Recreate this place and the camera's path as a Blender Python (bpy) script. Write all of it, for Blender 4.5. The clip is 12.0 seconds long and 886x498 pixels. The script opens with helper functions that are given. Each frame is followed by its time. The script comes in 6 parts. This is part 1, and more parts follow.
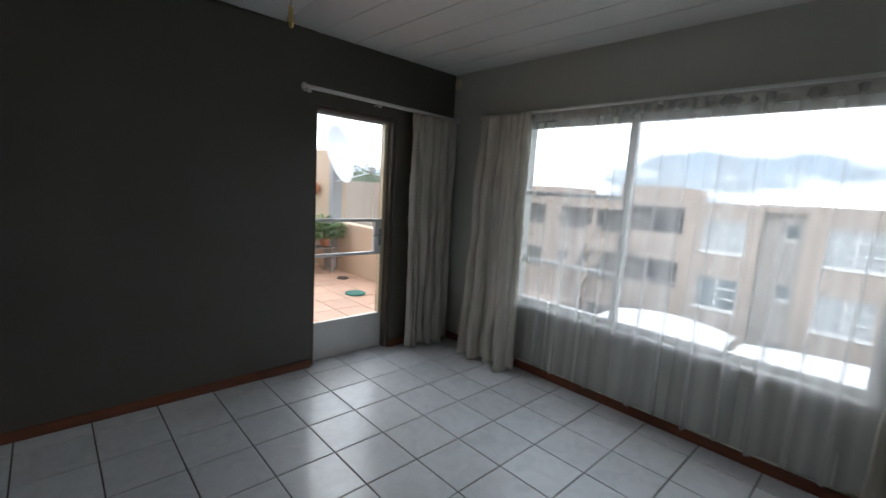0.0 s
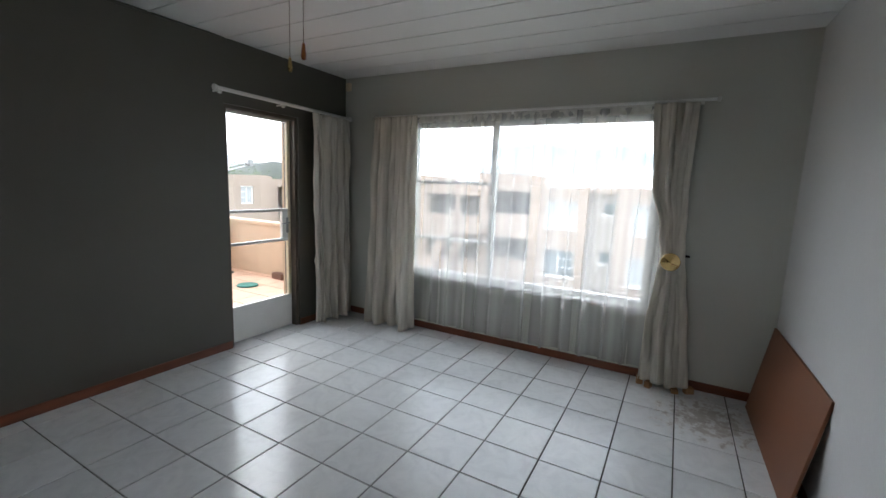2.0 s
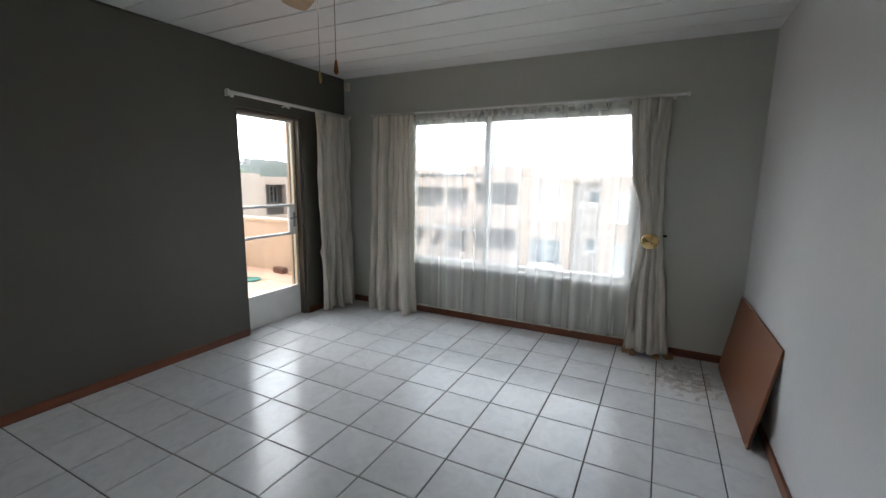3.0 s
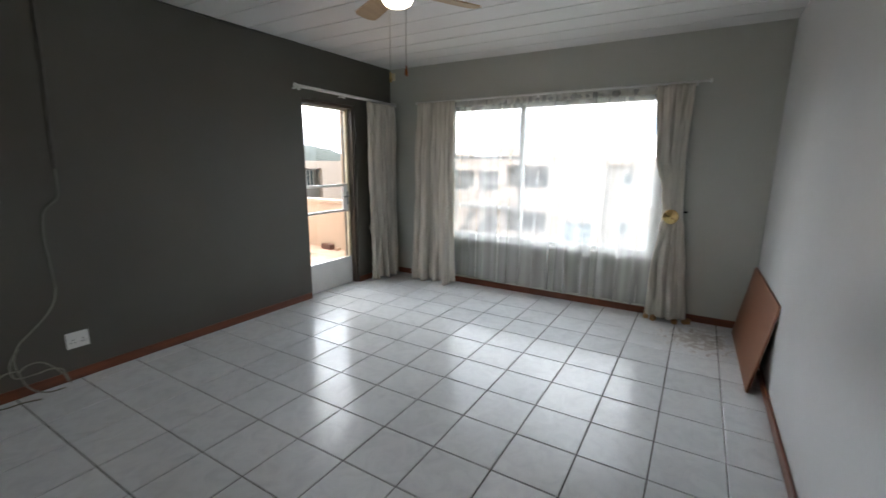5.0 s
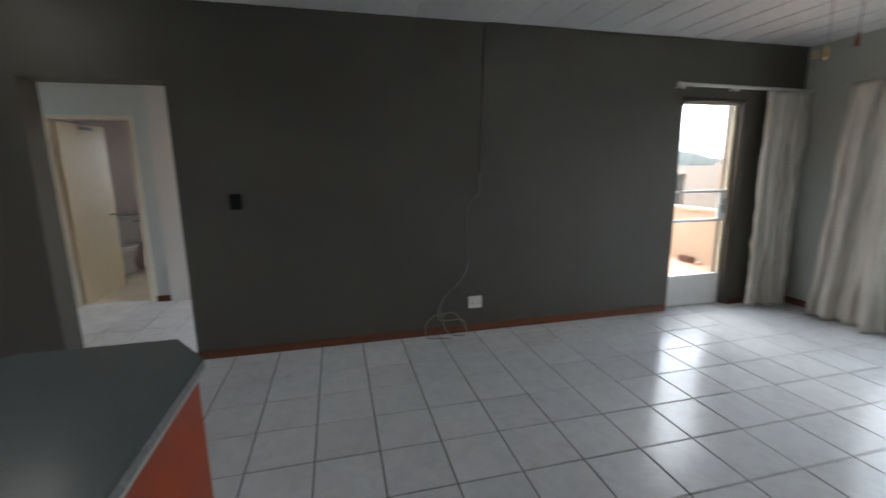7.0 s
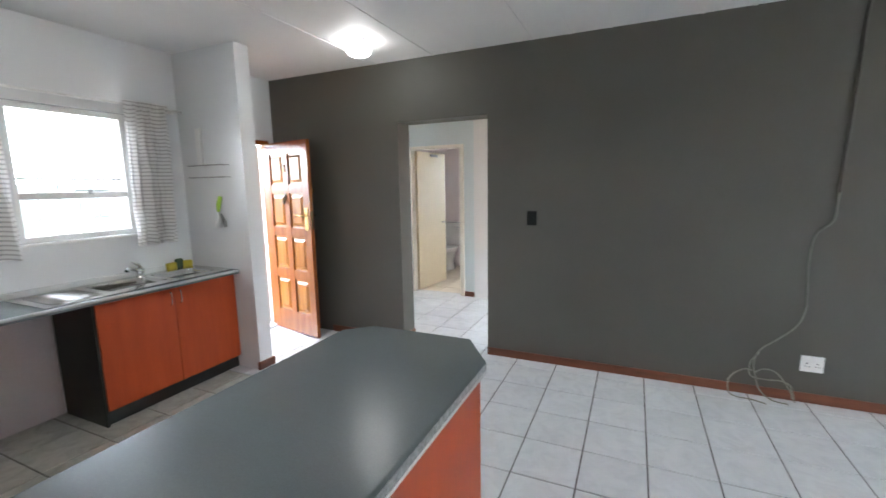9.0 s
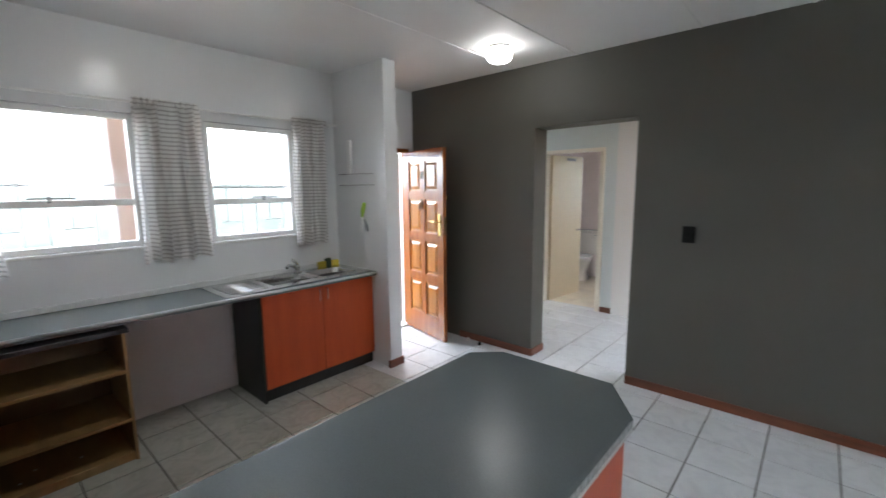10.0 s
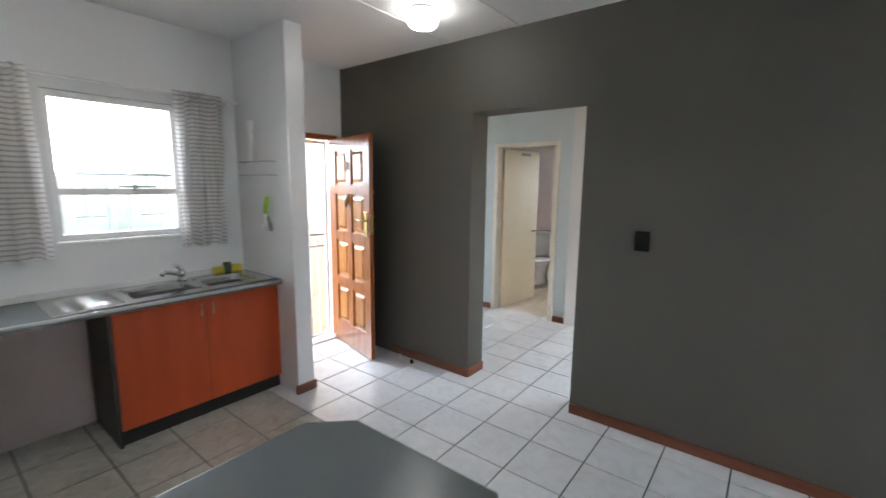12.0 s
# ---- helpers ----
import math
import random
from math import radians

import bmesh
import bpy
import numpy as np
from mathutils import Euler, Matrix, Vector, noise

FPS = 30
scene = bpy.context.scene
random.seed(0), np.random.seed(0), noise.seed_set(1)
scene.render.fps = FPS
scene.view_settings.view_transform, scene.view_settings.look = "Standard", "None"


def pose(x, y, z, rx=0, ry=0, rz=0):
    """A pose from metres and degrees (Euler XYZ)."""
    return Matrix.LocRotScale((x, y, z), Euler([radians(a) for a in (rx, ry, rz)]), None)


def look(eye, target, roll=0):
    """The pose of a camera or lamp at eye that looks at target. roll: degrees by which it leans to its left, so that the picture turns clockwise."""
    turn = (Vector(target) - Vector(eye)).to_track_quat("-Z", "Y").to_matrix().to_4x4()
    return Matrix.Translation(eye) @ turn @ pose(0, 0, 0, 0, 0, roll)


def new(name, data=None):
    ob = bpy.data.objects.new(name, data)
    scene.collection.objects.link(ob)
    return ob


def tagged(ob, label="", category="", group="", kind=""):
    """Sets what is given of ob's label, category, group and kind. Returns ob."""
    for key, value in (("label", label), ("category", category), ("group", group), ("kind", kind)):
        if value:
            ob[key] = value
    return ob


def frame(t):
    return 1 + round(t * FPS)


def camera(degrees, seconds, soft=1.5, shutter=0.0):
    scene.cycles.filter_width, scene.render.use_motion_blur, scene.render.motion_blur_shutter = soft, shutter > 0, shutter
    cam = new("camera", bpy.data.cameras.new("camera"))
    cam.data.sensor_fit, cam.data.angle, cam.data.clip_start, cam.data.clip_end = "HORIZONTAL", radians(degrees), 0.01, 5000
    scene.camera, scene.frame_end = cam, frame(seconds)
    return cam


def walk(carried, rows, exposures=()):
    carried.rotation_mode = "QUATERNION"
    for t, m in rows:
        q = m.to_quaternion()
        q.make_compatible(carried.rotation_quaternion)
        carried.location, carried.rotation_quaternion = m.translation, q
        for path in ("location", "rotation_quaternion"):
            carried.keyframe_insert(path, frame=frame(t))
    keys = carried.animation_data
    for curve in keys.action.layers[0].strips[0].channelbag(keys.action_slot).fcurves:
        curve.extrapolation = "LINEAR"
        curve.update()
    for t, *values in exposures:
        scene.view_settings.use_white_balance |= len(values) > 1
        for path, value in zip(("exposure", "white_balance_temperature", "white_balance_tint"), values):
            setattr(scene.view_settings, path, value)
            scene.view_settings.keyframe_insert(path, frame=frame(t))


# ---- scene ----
cam = camera(92.5, 12.0, shutter=0.4)
PATH = [
    (0, (1.601, 1.217, 1.6), (2.96, 2.657, 1.317), 3.6),
    (0.5, (1.399, 1.165, 1.582), (2.933, 2.418, 1.302), 2.8),
    (1, (1.189, 1.14, 1.589), (2.83, 2.25, 1.315), 2.6),
    (1.5, (1.007, 1.048, 1.563), (2.722, 2.035, 1.269), 2.5),
    (2, (0.824, 0.994, 1.584), (2.558, 1.944, 1.285), 2.3),
    (2.5, (0.603, 0.991, 1.573), (2.355, 1.903, 1.258), 1.3),
    (3, (0.478, 0.946, 1.576), (2.235, 1.842, 1.247), 0.8),
    (4.8, (0.018, 0.78, 1.556), (1.734, 1.727, 1.156), 0.6),
    (5, (-0.035, 0.795, 1.558), (1.645, 1.802, 1.154), 0.5),
    (5.5, (-0.105, 0.797, 1.555), (1.396, 2.055, 1.148), -0.4),
    (6, (-0.11, 0.805, 1.576), (1.176, 2.281, 1.165), -0.6),
    (6.5, (-0.13, 0.825, 1.575), (0.829, 2.53, 1.159), -0.5),
    (7, (-0.163, 0.831, 1.534), (0.312, 2.738, 1.16), -0.6),
    (7.5, (-0.15, 0.829, 1.564), (-0.155, 2.795, 1.194), -0.1),
    (7.7, (-0.121, 0.832, 1.573), (-0.278, 2.792, 1.203), 0.7),
    (9.3, (-0.149, 0.863, 1.59), (-1.105, 2.598, 1.315), -1.3),
    (9.5, (-0.173, 0.89, 1.616), (-1.232, 2.564, 1.34), -1.2),
    (10, (-0.224, 0.944, 1.655), (-1.539, 2.424, 1.368), -0.6),
    (10.5, (-0.194, 1.034, 1.681), (-1.701, 2.316, 1.394), 0.4),
    (11, (-0.157, 1.201, 1.66), (-1.601, 2.557, 1.382), 0.7),
    (11.5, (-0.216, 1.4, 1.631), (-1.594, 2.823, 1.353), 1.2),
    (12, (-0.302, 1.657, 1.626), (-1.518, 3.217, 1.327), 0.6),
]
EXPOSURES = [(0, 0.71, 6250, 10), (0.5, 1.08, 6300, 10), (1, 1.26, 6300, 10), (2.5, 1.43, 6420, 10), (5, 1.75, 6520, 10), (5.5, 1.73, 6500, 10), (6, 1.66, 6450, 10), (6.5, 1.42, 6400, 10), (7, 1.86, 6350, 10), (7.5, 2.97, 6250, 10), (9.5, 3.42, 6200, 10), (10, 2.92, 6220, 10), (10.5, 3.06, 6250, 10), (12, 2.97, 6300, 10)]
walk(cam, [(t, look(eye, target, roll)) for t, eye, target, roll in PATH], EXPOSURES)

# ---- world and light ----
world = bpy.data.worlds.new("overcast_sky")
scene.world = world
world.use_nodes = True
wn, wl = world.node_tree.nodes, world.node_tree.links
wbg = wn["Background"]
sky = wn.new("ShaderNodeTexSky")
sky.sky_type = "NISHITA"
sky.sun_disc = False
sky.sun_elevation = radians(50)
sky.sun_rotation = radians(20)
wco = wn.new("ShaderNodeTexCoord")
wmap = wn.new("ShaderNodeMapping")
wmap.inputs["Scale"].default_value = (1.5, 1.5, 5.0)
wmap.inputs["Location"].default_value = (3.7, 1.2, 0.4)
wl.new(wco.outputs["Generated"], wmap.inputs["Vector"])
wnoise = wn.new("ShaderNodeTexNoise")
wnoise.inputs["Scale"].default_value = 1.6
wnoise.inputs["Detail"].default_value = 6
wl.new(wmap.outputs["Vector"], wnoise.inputs["Vector"])
wramp = wn.new("ShaderNodeValToRGB")
wramp.color_ramp.elements[0].position = 0.43
wramp.color_ramp.elements[0].color = (2.9, 3.7, 4.7, 1)
wramp.color_ramp.elements[1].position = 0.57
wramp.color_ramp.elements[1].color = (21.5, 22.6, 23.6, 1)
wl.new(wnoise.outputs["Fac"], wramp.inputs["Fac"])
wmix = wn.new("ShaderNodeMixRGB")
wmix.inputs["Fac"].default_value = 0.85
wl.new(sky.outputs["Color"], wmix.inputs["Color1"])
wl.new(wramp.outputs["Color"], wmix.inputs["Color2"])
wl.new(wmix.outputs["Color"], wbg.inputs["Color"])
wbg.inputs["Strength"].default_value = 0.15

sun_data = bpy.data.lights.new("sun", "SUN")
sun_data.energy = 0.5
sun_data.angle = radians(40)
sun_data.color = (1.0, 0.96, 0.9)
sun_ob = new("sun", sun_data)
sun_ob.matrix_world = look((0, 0, 30), (0 - math.sin(radians(20)) * 25, -math.cos(radians(20)) * 25, 0))


# ---- materials ----
def material(name, col, col2=None, scale=6.0, rough=0.6, metal=0.0, bump=0.0, bump_scale=60.0, fine=0.06,
             stretch=(1, 1, 1), coat=0.0, per_object=0.0, spec=0.5, emit=None, emit_strength=0.0, rough_var=0.08):
    """Base colour varied at two scales, roughness variation and fine relief."""
    m = bpy.data.materials.new(name)
    m.use_nodes = True
    n, l = m.node_tree.nodes, m.node_tree.links
    b = n["Principled BSDF"]
    col2 = col2 or tuple(c * 0.86 for c in col)
    co = n.new("ShaderNodeTexCoord")
    mp = n.new("ShaderNodeMapping")
    mp.inputs["Scale"].default_value = stretch
    l.new(co.outputs["Object"], mp.inputs["Vector"])
    big = n.new("ShaderNodeTexNoise")
    big.inputs["Scale"].default_value = scale
    big.inputs["Detail"].default_value = 5
    l.new(mp.outputs["Vector"], big.inputs["Vector"])
    ramp = n.new("ShaderNodeValToRGB")
    ramp.color_ramp.elements[0].position, ramp.color_ramp.elements[1].position = 0.32, 0.68
    ramp.color_ramp.elements[0].color, ramp.color_ramp.elements[1].color = (*col2, 1), (*col, 1)
    l.new(big.outputs["Fac"], ramp.inputs["Fac"])
    small = n.new("ShaderNodeTexNoise")
    small.inputs["Scale"].default_value = bump_scale
    small.inputs["Detail"].default_value = 3
    l.new(mp.outputs["Vector"], small.inputs["Vector"])
    mul = n.new("ShaderNodeMapRange")
    mul.inputs["To Min"].default_value, mul.inputs["To Max"].default_value = 1 - fine, 1 + fine
    l.new(small.outputs["Fac"], mul.inputs["Value"])
    mix = n.new("ShaderNodeMixRGB")
    mix.blend_type = "MULTIPLY"
    mix.inputs["Fac"].default_value = 1
    l.new(ramp.outputs["Color"], mix.inputs["Color1"])
    l.new(mul.outputs["Result"], mix.inputs["Color2"])
    out = mix
    if per_object:
        info = n.new("ShaderNodeObjectInfo")
        rng = n.new("ShaderNodeMapRange")
        rng.inputs["To Min"].default_value, rng.inputs["To Max"].default_value = 1 - per_object, 1 + per_object
        l.new(info.outputs["Random"], rng.inputs["Value"])
        out = n.new("ShaderNodeMixRGB")
        out.blend_type = "MULTIPLY"
        out.inputs["Fac"].default_value = 1
        l.new(mix.outputs["Color"], out.inputs["Color1"])
        l.new(rng.outputs["Result"], out.inputs["Color2"])
    l.new(out.outputs["Color"], b.inputs["Base Color"])
    rr = n.new("ShaderNodeMapRange")
    lo_r, hi_r = (max(0.29, rough - rough_var), min(1, rough + rough_var)) if rough >= 0.29 else (max(0.02, rough - rough_var), min(0.26, rough + rough_var))
    rr.inputs["To Min"].default_value, rr.inputs["To Max"].default_value = lo_r, hi_r
    l.new(big.outputs["Fac"], rr.inputs["Value"])
    l.new(rr.outputs["Result"], b.inputs["Roughness"])
    b.inputs["Metallic"].default_value = metal
    b.inputs["Specular IOR Level"].default_value = spec
    b.inputs["Coat Weight"].default_value = coat
    b.inputs["Coat Roughness"].default_value = 0.12
    if bump:
        bp = n.new("ShaderNodeBump")
        bp.inputs["Strength"].default_value = bump
        bp.inputs["Distance"].default_value = 0.004
        l.new(small.outputs["Fac"], bp.inputs["Height"])
        l.new(bp.outputs["Normal"], b.inputs["Normal"])
    if emit:
        b.inputs["Emission Color"].default_value = (*emit, 1)
        b.inputs["Emission Strength"].default_value = emit_strength
    return m


M_DARK = material("charcoal_wall_paint", (0.092, 0.088, 0.073), (0.080, 0.076, 0.063), 1.3, 0.55, bump=0.25, bump_scale=110, fine=0.05)
M_GREY = material("grey_wall_paint", (0.50, 0.51, 0.47), (0.46, 0.47, 0.43), 1.1, 0.5, bump=0.2, bump_scale=90, fine=0.03)
M_WHITEWALL = material("white_wall_paint", (0.74, 0.75, 0.75), (0.70, 0.71, 0.71), 1.0, 0.21, bump=0.2, bump_scale=80, fine=0.02)
M_HALL = material("pale_blue_wall_paint", (0.60, 0.68, 0.69), (0.56, 0.64, 0.65), 1.0, 0.5, bump=0.2, bump_scale=80, fine=0.02)
M_CEIL = material("white_ceiling_board", (0.78, 0.78, 0.77), (0.72, 0.72, 0.71), 0.9, 0.6, bump=0.1, bump_scale=50, fine=0.02)
M_PLASTER = material("peach_plaster", (0.53, 0.40, 0.285), (0.47, 0.35, 0.25), 0.7, 0.9, bump=0.4, bump_scale=40, fine=0.06)
M_SKIRT = material("red_brown_wood", (0.195, 0.06, 0.027), (0.115, 0.036, 0.018), 3, 0.35, bump=0.1, bump_scale=40, stretch=(1, 1, 6))
M_GROUT = material("dark_grout", (0.085, 0.08, 0.073), (0.05, 0.047, 0.044), 5, 0.9, bump=0.3, bump_scale=200)
M_COUNTER = material("grey_laminate", (0.145, 0.168, 0.171), (0.133, 0.155, 0.158), 2, 0.25, bump=0.05, bump_scale=260, fine=0.14, rough_var=0.02)
M_EDGE = material("pale_laminate_edge", (0.72, 0.73, 0.72), None, 6, 0.2)
M_CHERRY = material("cherry_veneer", (0.45, 0.075, 0.018), (0.37, 0.056, 0.013), 2.2, 0.42, spec=0.3, stretch=(5, 5, 0.7), fine=0.08, bump_scale=25)
M_BLACKPANEL = material("black_melamine", (0.014, 0.013, 0.013), (0.01, 0.01, 0.01), 4, 0.45)


def cloth_material(name, col, col2, glow):
    """Woven cloth that lets some light through; dark streaks in its colour stand in for fold shade."""
    m = material(name, col, col2, 9, 0.9, bump=0.3, bump_scale=300, fine=0.1, stretch=(2.5, 2.5, 0.22), spec=0.15)
    n, l = m.node_tree.nodes, m.node_tree.links
    tl = n.new("ShaderNodeBsdfTranslucent")
    tl.inputs["Color"].default_value = (*col, 1)
    mx = n.new("ShaderNodeMixShader")
    mx.inputs["Fac"].default_value = glow
    l.new(n["Principled BSDF"].outputs["BSDF"], mx.inputs[1])
    l.new(tl.outputs["BSDF"], mx.inputs[2])
    l.new(mx.outputs["Shader"], n["Material Output"].inputs["Surface"])
    return m


# the darker second colour paints fold shade as vertical streaks
M_CURTAIN = cloth_material("cream_curtain_cloth", (0.80, 0.765, 0.69), (0.56, 0.53, 0.47), 0.22)
M_WHITEMETAL = material("white_enamel", (0.78, 0.78, 0.76), (0.72, 0.72, 0.7), 5, 0.35)
M_BOARD = material("brown_hardboard", (0.21, 0.08, 0.035), (0.17, 0.064, 0.028), 2, 0.5, fine=0.1, bump_scale=120)
M_DOORWOOD = material("varnished_red_wood", (0.34, 0.105, 0.022), (0.24, 0.063, 0.013), 3, 0.25, stretch=(6, 6, 0.8), coat=0.5, fine=0.1, bump_scale=30)
M_CREAM = material("cream_door_paint", (0.72, 0.64, 0.46), (0.68, 0.60, 0.43), 1.5, 0.4)
M_STEEL = material("stainless_steel", (0.60, 0.60, 0.59), (0.56, 0.56, 0.55), 8, 0.17, metal=1.0, rough_var=0.01, fine=0.02)
M_BRASS = material("brass", (0.75, 0.55, 0.25), (0.66, 0.47, 0.2), 8, 0.25, metal=1.0)
M_BLACK = material("black_plastic", (0.006, 0.006, 0.006), None, 8, 0.5, spec=0.25)


# ---- building helpers ----
def box(bm, x0, x1, y0, y1, z0, z1, bevel=0.0, mi=0):
    vs = [bm.verts.new(c) for c in ((x0, y0, z0), (x1, y0, z0), (x1, y1, z0), (x0, y1, z0), (x0, y0, z1), (x1, y0, z1), (x1, y1, z1), (x0, y1, z1))]
    fs = [bm.faces.new([vs[i] for i in q]) for q in ((0, 3, 2, 1), (4, 5, 6, 7), (0, 1, 5, 4), (1, 2, 6, 5), (2, 3, 7, 6), (3, 0, 4, 7))]
    for f in fs:
        f.material_index = mi
    if bevel:
        es = list({e for f in fs for e in f.edges})
        bmesh.ops.bevel(bm, geom=es, offset=bevel, segments=2, affect="EDGES", profile=0.5)
    return vs


def tube(bm, pts, r, seg=10, closed=False):
    """A round tube along points."""
    pts = [Vector(p) for p in pts]
    rings = []
    n = len(pts)
    for i, p in enumerate(pts):
        a = pts[i - 1] if (i or closed) else p
        b = pts[(i + 1) % n] if (i < n - 1 or closed) else p
        d = (b - a).normalized()
        u = d.orthogonal().normalized() if not rings else (prev - d * prev.dot(d)).normalized()
        prev = u
        v = d.cross(u)
        rr = r[i] if isinstance(r, (list, tuple)) else r
        rings.append([bm.verts.new(p + (u * math.cos(k * 2 * math.pi / seg) + v * math.sin(k * 2 * math.pi / seg)) * rr) for k in range(seg)])
    pairs = list(zip(rings, rings[1:])) + ([(rings[-1], rings[0])] if closed else [])
    for a, b in pairs:
        for k in range(seg):
            f = bm.faces.new((a[k], a[(k + 1) % seg], b[(k + 1) % seg], b[k]))
            f.smooth = True
    if not closed:
        bm.faces.new(rings[0][::-1])
        bm.faces.new(rings[-1])


def lathe(bm, profile, seg=24, at=(0, 0, 0), turn=None, cap=True):
    """A turned shape from (radius, height) pairs round the z axis."""
    turn = turn or Matrix.Identity(4)
    rings = []
    for r, z in profile:
        rings.append([bm.verts.new(Vector(at) + (turn @ Vector((r * math.cos(k * 2 * math.pi / seg), r * math.sin(k * 2 * math.pi / seg), z)))) for k in range(seg)])
    for a, b in zip(rings, rings[1:]):
        for k in range(seg):
            f = bm.faces.new((a[k], a[(k + 1) % seg], b[(k + 1) % seg], b[k]))
            f.smooth = True
    if cap:
        bm.faces.new(rings[0][::-1])
        bm.faces.new(rings[-1])


def mesh_of(name, bm, *mats):
    bmesh.ops.recalc_face_normals(bm, faces=bm.faces)
    me = bpy.data.meshes.new(name)
    bm.to_mesh(me)
    bm.free()
    for m in mats:
        me.materials.append(m)
    return me


def part(name, bm, mat, parent, label=""):
    mats = mat if isinstance(mat, (list, tuple)) else (mat,)
    ob = new(name, mesh_of(name, bm, *mats))
    ob.parent = parent
    return tagged(ob, label)


def thing(name, label, category, at=None, group="", kind=""):
    ob = new(name)
    ob.empty_display_size = 0.1
    if at is not None:
        ob.matrix_world = at if isinstance(at, Matrix) else Matrix.Translation(at)
    return tagged(ob, label, category, group, kind)


def solid(name, bm, mat, label, category="", group="", kind=""):
    mats = mat if isinstance(mat, (list, tuple)) else (mat,)
    return tagged(new(name, mesh_of(name, bm, *mats)), label, category, group, kind)


def B(*args, bevel=0.0):
    """A new bmesh with one box or a list of boxes."""
    bm = bmesh.new()
    for a in (args if isinstance(args[0], (list, tuple)) else (args,)):
        box(bm, *a, bevel=bevel)
    return bm


def wall(name, along, c0, c1, u0, u1, z0, z1, holes, mats, label):
    """A wall along x or y from c0 to c1 in thickness, with openings through it.
    mats: of the face at c0, of the face at c1, of the reveals."""
    us = sorted({u0, u1, *(h[0] for h in holes), *(h[1] for h in holes)})
    zs = sorted({z0, z1, *(h[2] for h in holes), *(h[3] for h in holes)})
    us, zs = [u for u in us if u0 <= u <= u1], [z for z in zs if z0 <= z <= z1]

    def filled(i, j):
        if not (0 <= i < len(us) - 1 and 0 <= j < len(zs) - 1):
            return False
        uc, zc = (us[i] + us[i + 1]) / 2, (zs[j] + zs[j + 1]) / 2
        return not any(h[0] < uc < h[1] and h[2] < zc < h[3] for h in holes)
    bm = bmesh.new()
    cache = {}

    def v(u, c, z):
        key = (u, c, z)
        if key not in cache:
            cache[key] = bm.verts.new((u, c, z) if along == "x" else (c, u, z))
        return cache[key]

    def quad(a, mi):
        bm.faces.new([v(*p) for p in a]).material_index = mi
    for i in range(len(us) - 1):
        for j in range(len(zs) - 1):
            if not filled(i, j):
                continue
            a, b, c, d = us[i], us[i + 1], zs[j], zs[j + 1]
            quad(((a, c0, c), (b, c0, c), (b, c0, d), (a, c0, d)), 0)
            quad(((a, c1, c), (b, c1, c), (b, c1, d), (a, c1, d)), 1)
            for di, dj, q in ((-1, 0, ((a, c0, c), (a, c1, c), (a, c1, d), (a, c0, d))), (1, 0, ((b, c0, c), (b, c1, c), (b, c1, d), (b, c0, d))),
                              (0, -1, ((a, c0, c), (b, c0, c), (b, c1, c), (a, c1, c))), (0, 1, ((a, c0, d), (b, c0, d), (b, c1, d), (a, c1, d)))):
                if not filled(i + di, j + dj):
                    quad(q, 2)
    return solid(name, bm, mats, label, kind="structure")


# ---- the shell ----
XW, XE, YS, YN, ZC = -3.838, 4.735, 0.255, 4.50, 2.742
TH = 0.225
BD0, BD1, BDZ = 3.205, 4.022, 2.205          # balcony door opening
OP0, OP1, OPZ = -2.24, -1.338, 2.185       # opening to the passage
WY0, WY1, WZ0, WZ1 = 1.16, 3.60, 0.615, 2.215  # large window
FD0, FD1, FDZ = 3.60, 4.465, 2.10           # front door
K1 = (0.86, 1.80, 1.262, 2.185)
K2 = (2.25, 3.0, 1.243, 2.182)

wall("wall_north", "x", YN, YN + TH, XW - TH, XE + TH, -3.2, 3.0, [(BD0, BD1, -0.0065, BDZ), (OP0, OP1, -0.0065, OPZ)], (M_DARK, M_PLASTER, M_DARK), "charcoal painted plaster wall with two doorways")
wall("wall_east", "y", XE, XE + TH, YS, YN, -3.2, 3.0, [(WY0, WY1, WZ0, WZ1)], (M_GREY, M_PLASTER, M_GREY), "grey painted wall around the large window")
solid("wall_south", B(XW - TH, XE + TH, YS - 0.35, YS, -3.2, 3.0), M_WHITEWALL, "plain white painted wall", kind="structure")
wall("wall_west", "y", XW - TH, XW, YS, YN, -3.2, 3.0, [(K1[0], K1[1], K1[2], K1[3]), (K2[0], K2[1], K2[2], K2[3]), (FD0, FD1, -0.0065, FDZ)], (M_PLASTER, M_WHITEWALL, M_WHITEWALL), "white kitchen wall with two windows and the entrance")
bm = B(XW, -3.085, 3.42, 3.56, 0, ZC - 0.002)
solid("wall_stub", bm, M_WHITEWALL, "short white wall between sink and entrance", kind="structure")
bm = B(XW - TH, XE + TH, YS - TH, YN + TH, -0.25, -0.006)
solid("floor", bm, M_GROUT, "dark grouted floor bed under glossy tiles", kind="structure")
bm = B(XW, XE, YS, YN, ZC, ZC + 0.02)
for k in range(-4, 20):
    xs = 3.245 - k * 0.30
    if xs < XE and (xs > -1.2 or k in (17, 19)):
        box(bm, xs - 0.008, xs + 0.008, YS, YN, ZC - 0.005, ZC)
solid("ceiling", bm, M_CEIL, "white boarded ceiling with cover strips", kind="structure")
bm = B(XW - TH - 0.2, XE + TH + 0.2, YS - TH - 0.2, YN + TH, 3.0, 3.15)
solid("roof", bm, M_PLASTER, "flat roof slab over the flat", kind="structure")
